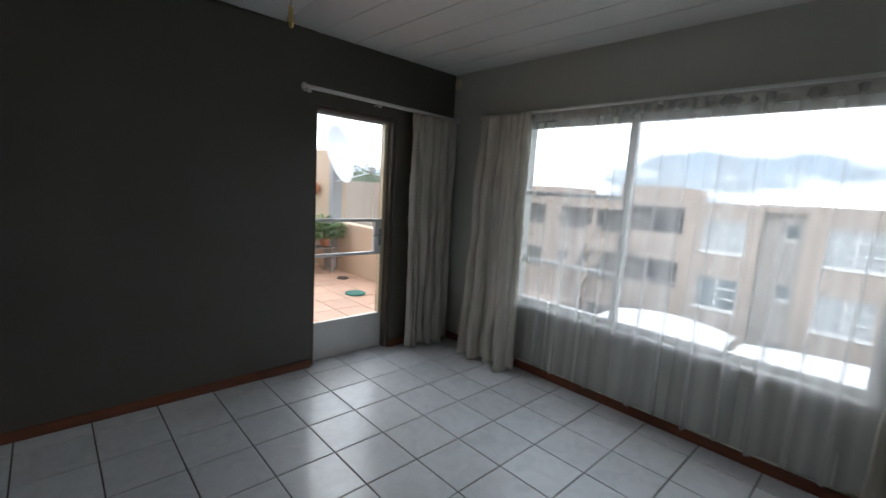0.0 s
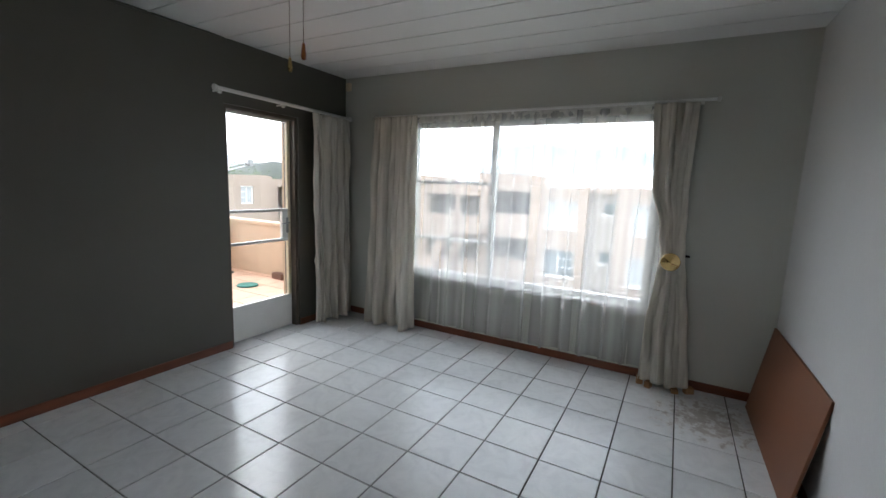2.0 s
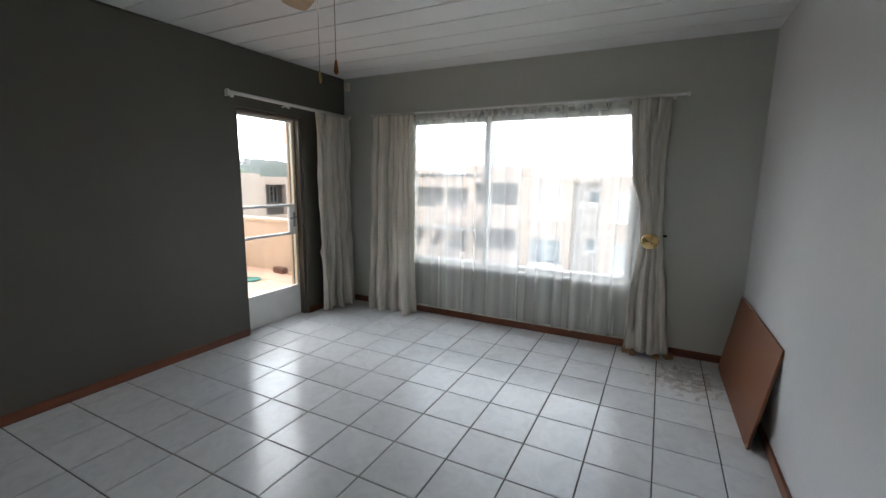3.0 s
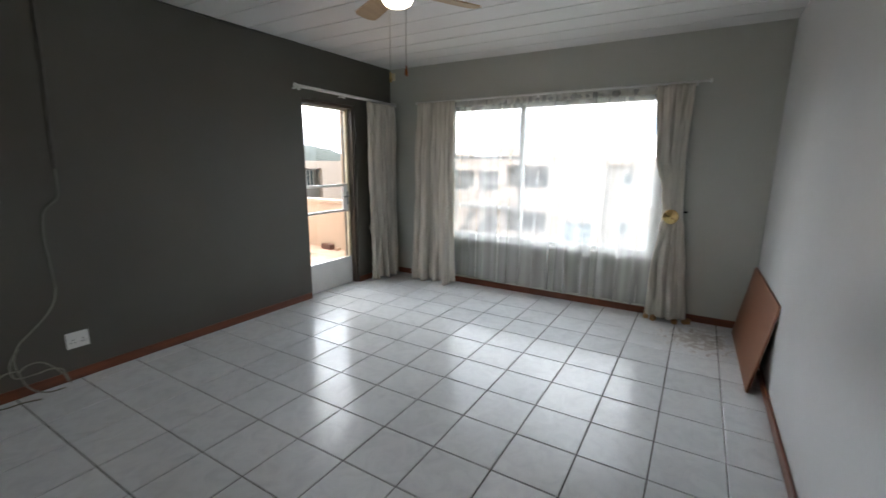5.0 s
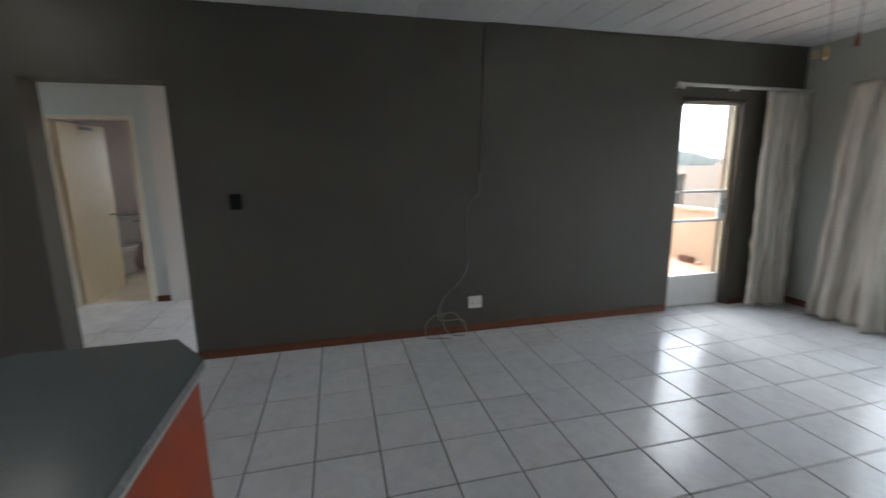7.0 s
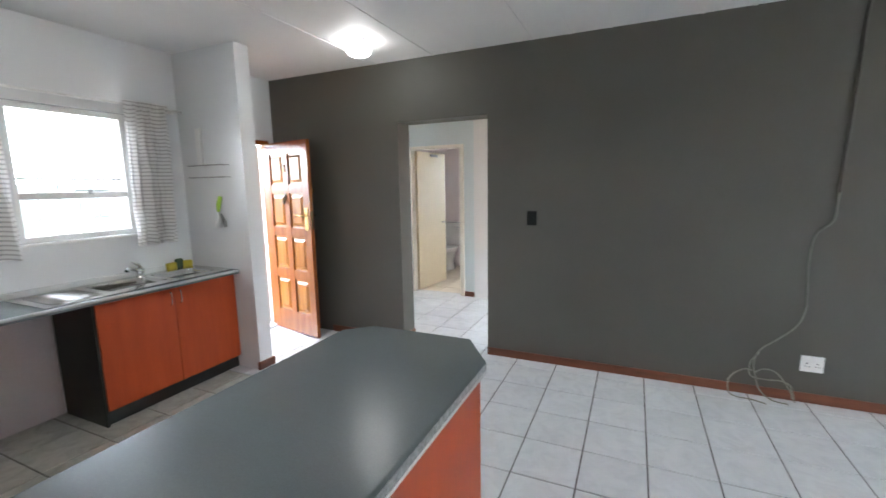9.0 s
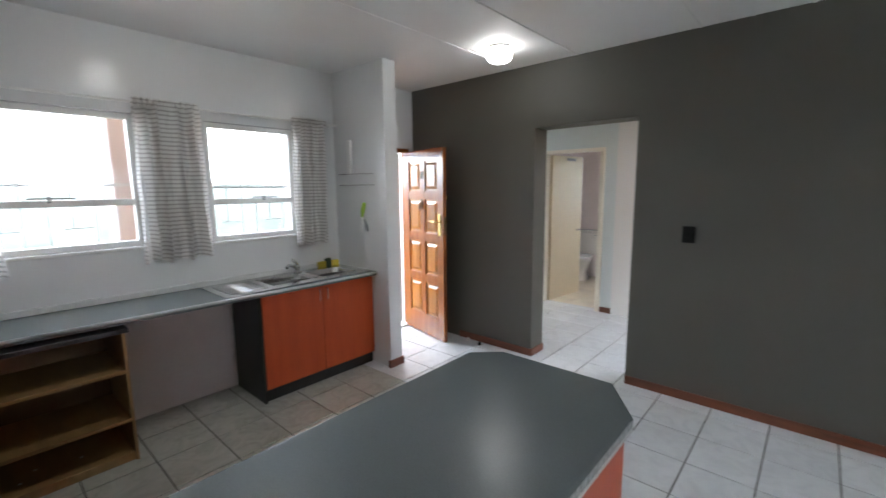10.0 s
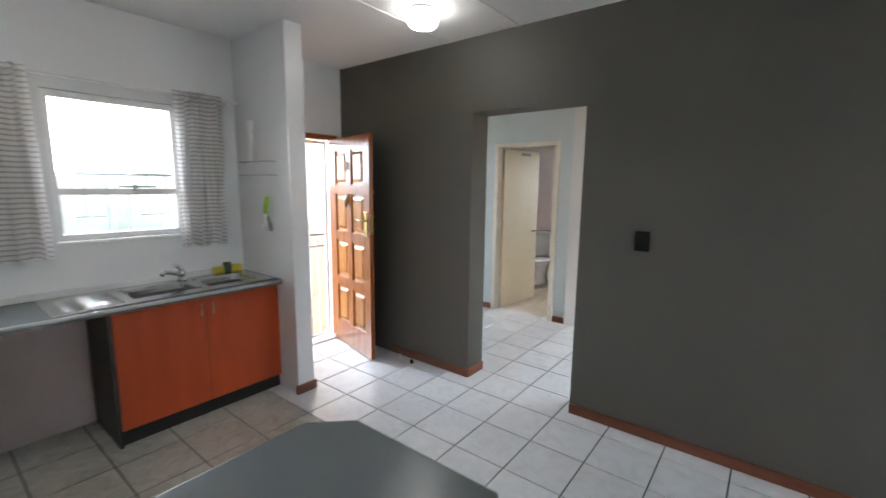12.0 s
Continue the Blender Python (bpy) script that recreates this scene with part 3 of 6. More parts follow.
tube(bm, smooth_path([(0.72, YC - 0.03, 0.18), (0.773, YC - 0.03, 0.218), (0.851, YC - 0.035, 0.205), (0.93, YC - 0.04, 0.10), (0.955, YC - 0.05, 0.03)]), 0.005, 8)
part("coil", bm, M_CABLE, cab, "loose loops near the floor")
# loose cable along the ceiling edge
bm = bmesh.new()
tube(bm, smooth_path([(1.17, YN - 0.012, ZC - 0.005), (1.9, YN - 0.012, ZC - 0.008), (2.45, YN - 0.014, ZC - 0.026), (2.8, YN - 0.012, ZC - 0.012), (3.2, YN - 0.01, ZC - 0.007)]), 0.006, 6)
solid("ceiling_cable", bm, M_CABLEDARK, "dark cable sagging along the ceiling edge", "cable")
pir = thing("alarm_sensor", "small cream alarm sensor high in the corner", "alarm sensor", (XE, YN - 0.06, 2.645))
part("housing", B(-0.035, -0.001, -0.032, 0.032, -0.045, 0.045, bevel=0.008), M_CREAM, pir)

# ---- ceiling fan with lamp ----
M_FANWOOD = material("light_wood_fan_blade", (0.46, 0.33, 0.18), (0.38, 0.26, 0.14), 4, 0.45, stretch=(1, 8, 8))
M_GLOBE = material("lit_opal_globe", (0.9, 0.88, 0.82), None, 4, 0.3, emit=(1.0, 0.86, 0.66), emit_strength=4.0)
M_DOME = material("lit_opal_dome", (0.9, 0.9, 0.88), None, 4, 0.3, emit=(1.0, 0.97, 0.92), emit_strength=2.6)
FX, FY = 2.08, 2.378
fan = thing("ceiling_fan", "cream ceiling fan with wooden blades and lit globe", "ceiling fan", (FX, FY, 0))
bm = bmesh.new()
lathe(bm, [(0.005, ZC), (0.07, ZC), (0.065, ZC - 0.03), (0.03, ZC - 0.05), (0.005, ZC - 0.05)], 20)
part("canopy", bm, M_CREAM, fan)
bm = bmesh.new()
tube(bm, [(0, 0, ZC - 0.04), (0, 0, 2.575)], 0.012, 10)
part("downrod", bm, M_BRASS, fan)
bm = bmesh.new()
lathe(bm, [(0.01, 2.60), (0.07, 2.595), (0.10, 2.575), (0.105, 2.54), (0.09, 2.515), (0.06, 2.50), (0.01, 2.50)], 24)
part("motor", bm, M_CREAM, fan)
for k in range(4):
    a = radians(61 + 90 * k)
    bm = bmesh.new()
    prof = [(0.16, 0.045), (0.23, 0.06), (0.44, 0.07), (0.515, 0.068), (0.54, 0.05), (0.55, 0.02)]
    top = [(r, w) for r, w in prof] + [(r, -w) for r, w in prof[::-1]]
    up = [bm.verts.new((r, w, 2.506 + 0.2 * w)) for r, w in top]
    dn = [bm.verts.new((r, w, 2.498 + 0.2 * w)) for r, w in top]
    bm.faces.new(up)
    bm.faces.new(dn[::-1])
    for i in range(len(top)):
        bm.faces.new((up[i], dn[i], dn[(i + 1) % len(top)], up[(i + 1) % len(top)]))
    bmesh.ops.rotate(bm, verts=bm.verts, cent=(0, 0, 0), matrix=Matrix.Rotation(a, 3, "Z"))
    blade = part("blade", bm, M_FANWOOD, fan, "light wooden blade")
    bm = B(0.07, 0.2, -0.014, 0.014, 2.486, 2.495)
    bmesh.ops.rotate(bm, verts=bm.verts, cent=(0, 0, 0), matrix=Matrix.Rotation(a, 3, "Z"))
    part("blade_iron", bm, M_BRASS, fan)
bm = bmesh.new()
lathe(bm, [(0.01, 2.501), (0.045, 2.501), (0.048, 2.485), (0.01, 2.485)], 20)
part("lamp_holder", bm, M_BRASS, fan)
bm = bmesh.new()
lathe(bm, [(0.04, 2.49)] + [(0.088 * math.sin(radians(a)), 2.455 + 0.05 * math.cos(radians(a))) for a in range(35, 180, 12)] + [(0.002, 2.405)], 24)
part("globe", bm, M_GLOBE, fan, "lit opal glass globe")
for dx, dy, zb, mt in ((0.059, 0.101, 2.075, M_BRASS), (-0.05, -0.095, 2.075, M_DOORWOOD)):
    bm = bmesh.new()
    tube(bm, [(dx, dy, 2.51), (dx, dy, zb)], 0.0018, 6)
    cord = part("pull_cord", bm, M_CABLE, fan)
    bm = bmesh.new()
    lathe(bm, [(0.002, 0.012), (0.005, 0.008), (0.007, -0.01), (0.010, -0.03), (0.009, -0.045), (0.002, -0.05)], 12, (dx, dy, zb))
    part("pull_knob", bm, mt, cord, "wooden pull knob")

# ---- ceiling lamps in the kitchen ----
dome = thing("ceiling_lamp", "round opal glass ceiling lamp, switched on", "ceiling lamp", (-2.215, 3.873, 0))
bm = bmesh.new()
lathe(bm, [(0.01, ZC - 0.001), (0.088, ZC - 0.001), (0.09, ZC - 0.018), (0.01, ZC - 0.018)], 28)
part("base_plate", bm, M_WHITEMETAL, dome)
bm = bmesh.new()
lathe(bm, [(0.088, ZC - 0.018), (0.099, ZC - 0.05), (0.098, ZC - 0.085), (0.080, ZC - 0.108), (0.048, ZC - 0.12), (0.003, ZC - 0.123)], 28)
part("diffuser", bm, M_DOME, dome, "glowing opal glass bowl")
M_BULB = material("lit_bulb", (0.9, 0.9, 0.88), None, 4, 0.3, emit=(1.0, 0.96, 0.9), emit_strength=52.0)
spot = thing("spotlight", "cream ceiling spotlight with lit bulb", "spotlight", (-2.52, 2.04, 0))
bm = B(-0.02, 0.02, -0.20, 0.10, ZC - 0.025, ZC - 0.001, bevel=0.004)
part("bar", bm, M_WHITEMETAL, spot)
for k, (dy, tilt) in enumerate(((0.0, 25), (-0.16, -30))):
    turn = Matrix.Rotation(radians(180), 4, "X") @ Matrix.Rotation(radians(tilt), 4, "Y")
    bm = bmesh.new()
    lathe(bm, [(0.003, 0.02), (0.022, 0.02), (0.036, 0.05), (0.04, 0.10), (0.038, 0.10), (0.034, 0.06), (0.003, 0.05)], 20, (0, dy, ZC - 0.01), turn)
    can = part("can", bm, M_CREAM, spot, "cream metal can")
    bm = bmesh.new()
    lathe(bm, [(0.003, 0.055), (0.02, 0.06), (0.026, 0.085), (0.016, 0.103), (0.003, 0.108)], 16, (0, dy, ZC - 0.01), turn)
    part("bulb", bm, M_BULB, can, "lit bulb")

# ---- kitchen ----
CTZ, CTB = 0.895, 0.858
SKEW = 0.03             # the long worktop narrows towards the hob
CFX = -3.245            # front edge of the long worktop
HY = 0.855              # front edge of the hob worktop
HX = -2.18              # its free end


def prism(bm, pts, z0, z1, bevel=0.0):
    lo = [bm.verts.new((x, y, z0)) for x, y in pts]
    hi = [bm.verts.new((x, y, z1)) for x, y in pts]
    n = len(pts)
    fs = [bm.faces.new(lo[::-1]), bm.faces.new(hi)]
    for i in range(n):
        fs.append(bm.faces.new((lo[i], lo[(i + 1) % n], hi[(i + 1) % n], hi[i])))
    if bevel:
        es = [e for e in {e for f in fs[:2] for e in f.edges}]
        bmesh.ops.bevel(bm, geom=es, offset=bevel, segments=3, affect="EDGES", profile=0.5)


# island
IX0, IX1, IY0, IY1, IZ = -1.28, -0.59, 0.26, 2.392, 0.968
isl = thing("island_worktop", "blue-grey laminate breakfast counter with cut corners", "worktop", (0, 0, 0))
OUT = [(IX0, IY0), (IX1, IY0), (IX1, IY1 - 0.185), (IX1 - 0.127, IY1), (IX0 + 0.105, IY1), (IX0, IY1 - 0.10)]
bm = bmesh.new()
prism(bm, OUT, IZ - 0.036, IZ, bevel=0.009)
part("slab", bm, M_COUNTER, isl)
M_MOTTLE = material("speckled_worn_laminate", (0.30, 0.32, 0.32), (0.13, 0.15, 0.155), 70, 0.35, fine=0.2, bump_scale=200)
bm = bmesh.new()
prism(bm, [(IX0 - 0.0015, IY0), (IX1 + 0.0015, IY0), (IX1 + 0.0015, IY1 - 0.1845), (IX1 - 0.1265, IY1 + 0.0015), (IX0 + 0.1045, IY1 + 0.0015), (IX0 - 0.0015, IY1 - 0.0995)], IZ - 0.0355, IZ - 0.009, bevel=0.001)
part("edge_band", bm, M_MOTTLE, isl, "speckled grey worn edge band")
bm = bmesh.new()
prism(bm, [(IX0 - 0.002, IY0), (IX1 + 0.002, IY0), (IX1 + 0.002, IY1 - 0.184), (IX1 - 0.126, IY1 + 0.002), (IX0 + 0.104, IY1 + 0.002), (IX0 - 0.002, IY1 - 0.099)], IZ - 0.046, IZ - 0.0365)
part("under_edge", bm, M_EDGE, isl, "pale underside edge")
base = thing("island_cabinet", "cherry red veneer cabinet under the breakfast counter", "cabinet", (0, 0, 0))
part("body", B(IX0 + 0.06, IX1 - 0.03, IY0, IY1 - 0.22, 0.10, IZ - 0.047, bevel=0.002), M_CHERRY, base)
part("plinth", B(IX0 + 0.09, IX1 - 0.06, IY0, IY1 - 0.25, 0.0, 0.099), M_BLACKPANEL, base, "black plinth")
for k in range(3):
    y0 = IY0 + 0.01 + k * 0.64
    part("panel", B(IX1 - 0.0295, IX1 - 0.014, y0, y0 + 0.635, 0.105, IZ - 0.05, bevel=0.0015), M_CHERRY, base)

# long worktop with cut-outs for the sink
SY0, SY1 = 2.10, 3.39
wt = thing("kitchen_worktop", "grey laminate worktop along the window wall", "worktop", (0, 0, 0))
B1, B2 = (-3.71, -3.40, 2.50, 2.90), (-3.71, -3.40, 2.955, 3.30)
bm = bmesh.new()
xs, ys = [XW + 0.001, -3.71, -3.40, CFX], [0.26, 2.50, 2.90, 2.955, 3.30, 3.418]
for i in range(3):
    for j in range(5):
        if i == 1 and j in (1, 3):
            continue
        box(bm, xs[i], xs[i + 1], ys[j], ys[j + 1], CTB, CTZ)
bmesh.ops.remove_doubles(bm, verts=bm.verts, dist=0.0005)
for v in bm.verts:
    if abs(v.co.x - CFX) < 0.001:
        v.co.x -= SKEW * (3.418 - v.co.y)
part("slab", bm, M_COUNTER, wt)
# the pale edge colour carries the bright highlight along the counter front
bm = bmesh.new()
tube(bm, [(CFX - SKEW * (3.418 - HY - 0.03), HY + 0.03, CTZ - 0.012), (CFX, 3.416, CTZ - 0.012)], 0.012, 10)
part("front_edge", bm, material("highlight_grey_edge", (0.50, 0.51, 0.51), (0.36, 0.38, 0.38), 5, 0.2), wt, "rounded front edge, its bright highlight put into the pale colour")
part("upstand", B(XW + 0.001, XW + 0.016, 0.26, 3.418, CTZ, CTZ + 0.042, bevel=0.003), M_EDGE, wt, "pale sealing strip")
hob_top = thing("hob_worktop", "grey laminate worktop around the hob", "worktop", (0, 0, 0))
bm = bmesh.new()
box(bm, CFX - 0.06, HX, 0.26, HY, CTB + 0.0005, CTZ + 0.0015, bevel=0.004)
part("slab", bm, M_COUNTER, hob_top)
bm = bmesh.new()
tube(bm, [(CFX + 0.03, HY, CTZ - 0.010), (HX, HY, CTZ - 0.010)], 0.013, 10)
part("front_edge", bm, M_EDGE, hob_top, "pale worn front edge")

# sink
snk = thing("sink", "stainless steel double bowl sink with drainer", "sink", (0, 0, 0))
bm = bmesh.new()
xs, ys = [-3.79, -3.71, -3.40, -3.30], [SY0, 2.50, 2.90, 2.955, 3.30, SY1]
for i in range(3):
    for j in range(5):
        if i == 1 and j in (1, 3):
            continue
        box(bm, xs[i], xs[i + 1], ys[j], ys[j + 1], CTZ + 0.0005, CTZ + 0.006)
bmesh.ops.remove_doubles(bm, verts=bm.verts, dist=0.0004)
part("rim", bm, M_STEEL, snk)
for (x0, x1, y0, y1) in (B1, B2):
    bm = bmesh.new()
    rings = []
    for ins, z in ((0.0, CTZ + 0.006), (0.012, CTZ - 0.02), (0.02, CTZ - 0.11), (0.05, CTZ - 0.145), (0.12, CTZ - 0.15)):
        ring = []
        r = 0.05
        for cx, cy, a0 in ((x1 - ins - r, y1 - ins - r, 0), (x0 + ins + r, y1 - ins - r, 90), (x0 + ins + r, y0 + ins + r, 180), (x1 - ins - r, y0 + ins + r, 270)):
            for k in range(5):
                a = radians(a0 + k * 22.5)
                ring.append(bm.verts.new((cx + r * math.cos(a), cy + r * math.sin(a), z)))
        rings.append(ring)
    for a, b in zip(rings, rings[1:]):
        for k in range(20):
            bm.faces.new((a[k], a[(k + 1) % 20], b[(k + 1) % 20], b[k])).smooth = True
    bm.faces.new(rings[-1])
    bowl = part("bowl", bm, M_STEEL, snk)
    bm = bmesh.new()
    lathe(bm, [(0.002, 0.003), (0.03, 0.003), (0.034, 0.0), (0.002, 0.0)], 16, ((x0 + x1) / 2, (y0 + y1) / 2, CTZ - 0.149))
    part("drain", bm, M_BLACK, bowl, "dark drain")
for k in range(12):
    x = -3.70 + k * 0.029
    bm = bmesh.new()
    tube(bm, [(x, SY0 + 0.06, CTZ + 0.0005), (x, 2.44, CTZ + 0.0005)], 0.0115, 12)
    part("drainer_rib", bm, M_STEEL, snk)
tap = thing("tap", "chrome mixer tap with swivel spout", "tap", (-3.745, 2.905, CTZ + 0.006))
bm = bmesh.new()
lathe(bm, [(0.002, 0), (0.034, 0), (0.032, 0.01), (0.025, 0.016), (0.025, 0.04), (0.027, 0.062), (0.022, 0.072), (0.002, 0.075)], 16)
part("body", bm, M_STEEL, tap)
bm = bmesh.new()
tube(bm, smooth_path([(0.012, -0.012, 0.04), (0.06, -0.06, 0.066), (0.11, -0.125, 0.092), (0.135, -0.16, 0.098), (0.148, -0.18, 0.085)], 4), 0.0145, 10)
part("spout", bm, M_STEEL, tap)
bm = bmesh.new()
tube(bm, [(0, 0, 0.065), (0.005, -0.01, 0.095), (0.0, -0.05, 0.125)], [0.017, 0.015, 0.011], 8)
part("lever", bm, M_STEEL, tap)

# sponges by the sink
M_SPONGE = material("yellow_sponge", (0.52, 0.42, 0.05), (0.42, 0.33, 0.035), 30, 0.95, bump=0.5, bump_scale=120)
M_GREEN = material("dark_green_scourer", (0.05, 0.08, 0.04), None, 30, 0.95, bump=0.5, bump_scale=150)
for (y, r) in ((3.20, 12), (3.33, -15)):
    t = thing("sponge", "yellow dish sponge standing behind the sink", "sponge", pose(-3.80, y, CTZ + 0.0065, 0, 0, r), group="sponges by the sink")
    part("foam", B(-0.018, 0.018, -0.05, 0.05, 0, 0.055, bevel=0.006), M_SPONGE, t)
t = thing("scourer", "dark scouring pad lying on the sponges", "scourer", (-3.80, 3.265, CTZ + 0.0065))
part("pad", B(-0.022, 0.022, -0.03, 0.03, 0, 0.082, bevel=0.012), M_GREEN, t)


def bow_handle(name, parent, p0, p1, out, mat):
    """A curved pull from p0 to p1 that stands out along out."""
    a, b, o = Vector(p0), Vector(p1), Vector(out)
    bm = bmesh.new()
    tube(bm, smooth_path([a, a + o * 0.8 + (b - a) * 0.08, a + (b - a) * 0.5 + o, b + o * 0.8 + (a - b) * 0.08, b], 4), 0.0048, 8)
    return part(name, bm, mat, parent, "slim steel pull")


# sink cabinet
sc = thing("sink_cabinet", "cherry veneer sink cabinet with black side panel", "cabinet", (0, 0, 0))
part("carcass", B(XW + 0.03, -3.325, 2.352, 3.416, 0.10, CTB - 0.002), M_BLACKPANEL, sc, "black melamine carcass")
part("side_panel", B(XW + 0.03, -3.312, 2.333, 2.351, 0.0, CTB - 0.002, bevel=0.001), M_BLACKPANEL, sc, "black end panel")
part("plinth", B(-3.40, -3.345, 2.352, 3.416, 0.0, 0.099), M_BLACKPANEL, sc, "black plinth")
for y0, y1, hy in ((2.353, 2.874, 2.84), (2.879, 3.414, 2.915)):
    d = part("door", B(-3.3245, -3.307, y0, y1, 0.108, CTB - 0.012, bevel=0.002), M_CHERRY, sc, "cherry veneer door")
    bow_handle("handle", d, (-3.308, hy, 0.725), (-3.308, hy, 0.825), (0.026, 0, 0), M_STEEL)

M_UNDER = material("pinkish_grey_panel", (0.52, 0.465, 0.455), (0.46, 0.41, 0.40), 1.5, 0.5)
solid("wall_panel", B(XW + 0.002, XW + 0.014, 1.51, 2.332, 0.0, CTB - 0.003), M_UNDER, "pinkish grey panel under the worktop", kind="structure")
# open shelf unit under the worktop
M_SHELFWOOD = material("oak_melamine", (0.36, 0.22, 0.085), (0.28, 0.165, 0.06), 3, 0.45, stretch=(1, 5, 6), fine=0.12, bump_scale=40)
M_SHELFDARK = material("brown_melamine", (0.17, 0.10, 0.045), (0.13, 0.075, 0.032), 3, 0.5, stretch=(5, 1, 1))
sh = thing("shelf_unit", "empty open wooden shelf unit under the worktop", "shelf unit", (0, 0, 0))
SX0, SX1, SHY0, SHY1 = XW + 0.08, -3.265, 0.80, 1.50
part("side", B(SX0, SX1, SHY1 - 0.016, SHY1, 0.0, 0.815, bevel=0.001), M_SHELFWOOD, sh, "pale oak side with worn edge")
part("side", B(SX0, SX1, SHY0, SHY0 + 0.016, 0.0, 0.815, bevel=0.001), M_SHELFWOOD, sh)
part("back", B(SX0 - 0.008, SX0 - 0.0005, SHY0, SHY1, 0.0, 0.815), M_SHELFDARK, sh, "dark brown back board")
for z in (0.055, 0.275, 0.585):
    part("shelf", B(SX0, SX1 - 0.006, SHY0 + 0.0165, SHY1 - 0.0165, z - 0.02, z, bevel=0.001), M_SHELFWOOD, sh)
part("base_front", B(SX1 - 0.03, SX1 - 0.014, SHY0 + 0.0165, SHY1 - 0.0165, 0.0, 0.034), M_SHELFWOOD, sh)
part("top_rail", B(SX0, SX1 + 0.006, SHY0 + 0.01, SHY1 + 0.02, 0.8155, 0.842, bevel=0.003), M_BLACKPANEL, sh, "dark top rail")
# little screws on the lower boards
for (x, y, z) in ((-3.45, 1.25, 0.056), (-3.40, 0.98, 0.056), (-3.50, 1.05, 0.056)):
    bm = bmesh.new()
    lathe(bm, [(0.001, 0.004), (0.008, 0.003), (0.009, 0), (0.001, 0)], 10, (x, y, z))
    part("screw_cap", bm, M_SOCKET, sh, "white screw cap")

# hob, oven and drawers
M_IRON = material("dark_cast_plate", (0.05, 0.05, 0.052), (0.03, 0.03, 0.032), 10, 0.32, metal=0.8)
hob = thing("hob", "black glass electric hob set in the worktop", "hob", (0, 0, 0))
M_BLACKGLASS = material("black_glass", (0.006, 0.006, 0.007), None, 4, 0.06, rough_var=0.01)
part("glass", B(-3.20, -2.72, 0.285, 0.775, CTZ + 0.0006, CTZ + 0.007, bevel=0.002), M_BLACKGLASS, hob)
for (x, y, r) in ((-3.08, 0.65, 0.075), (-2.84, 0.65, 0.09), (-3.08, 0.41, 0.09), (-2.84, 0.41, 0.075)):
    bm = bmesh.new()
    lathe(bm, [(0.002, 0.008), (r * 0.4, 0.009), (r * 0.42, 0.006), (r * 0.8, 0.009), (r, 0.007), (r * 1.05, 0.001), (0.002, 0.0)], 28, (x, y, CTZ + 0.0072))
    part("plate", bm, M_IRON, hob, "dark cast solid plate")
ov = thing("oven", "black built-in oven with steel bow handle", "oven", (0, 0, 0))
part("body", B(-3.24, -2.66, 0.262, HY - 0.045, 0.10, CTB - 0.003), M_BLACKPANEL, ov)
part("door", B(-3.235, -2.665, HY - 0.044, HY - 0.022, 0.13, 0.66, bevel=0.004), M_BLACKGLASS, ov, "black glass door")
part("control_panel", B(-3.235, -2.665, HY - 0.044, HY - 0.02, 0.68, CTB - 0.006, bevel=0.003), M_BLACKGLASS, ov, "black control panel")
bow_handle("handle", ov, (-3.18, HY - 0.024, 0.60), (-2.72, HY - 0.024, 0.60), (0, 0.05, 0), M_STEEL)
for k in range(6):
    bm = bmesh.new()
    lathe(bm, [(0.001, 0.0), (0.02, 0.0), (0.019, 0.018), (0.012, 0.024), (0.001, 0.024)], 14, (-3.16 + k * 0.085, HY - 0.020, 0.765), Matrix.Rotation(radians(-90), 4, "X"))
    part("knob", bm, M_STEEL, ov, "silver knob")
part("plinth", B(-3.24, -2.66, 0.262, HY - 0.08, 0.0, 0.099), M_BLACKPANEL, ov)
dr = thing("drawer_unit", "cherry veneer drawer unit with black end panel", "drawer unit", (0, 0, 0))
part("carcass", B(-2.655, HX - 0.04, 0.262, HY - 0.045, 0.10, CTB - 0.003), M_BLACKPANEL, dr)
part("end_panel", B(HX - 0.039, HX - 0.022, 0.262, HY - 0.02, 0.0, CTB - 0.003, bevel=0.001), M_BLACKPANEL, dr, "black end panel")
part("plinth", B(-2.655, HX - 0.04, 0.262, HY - 0.08, 0.0, 0.099), M_BLACKPANEL, dr)
for z0, z1 in ((0.11, 0.345), (0.35, 0.585), (0.59, 0.845)):
    d = part("drawer_front", B(-2.652, HX - 0.042, HY - 0.0445, HY - 0.026, z0, z1, bevel=0.002), M_CHERRY, dr)
    bow_handle("handle", d, (-2.43, HY - 0.027, z1 - 0.06), (-2.31, HY - 0.027, z1 - 0.06), (0, 0.028, 0), M_STEEL)

# kitchen curtains: striped cloth


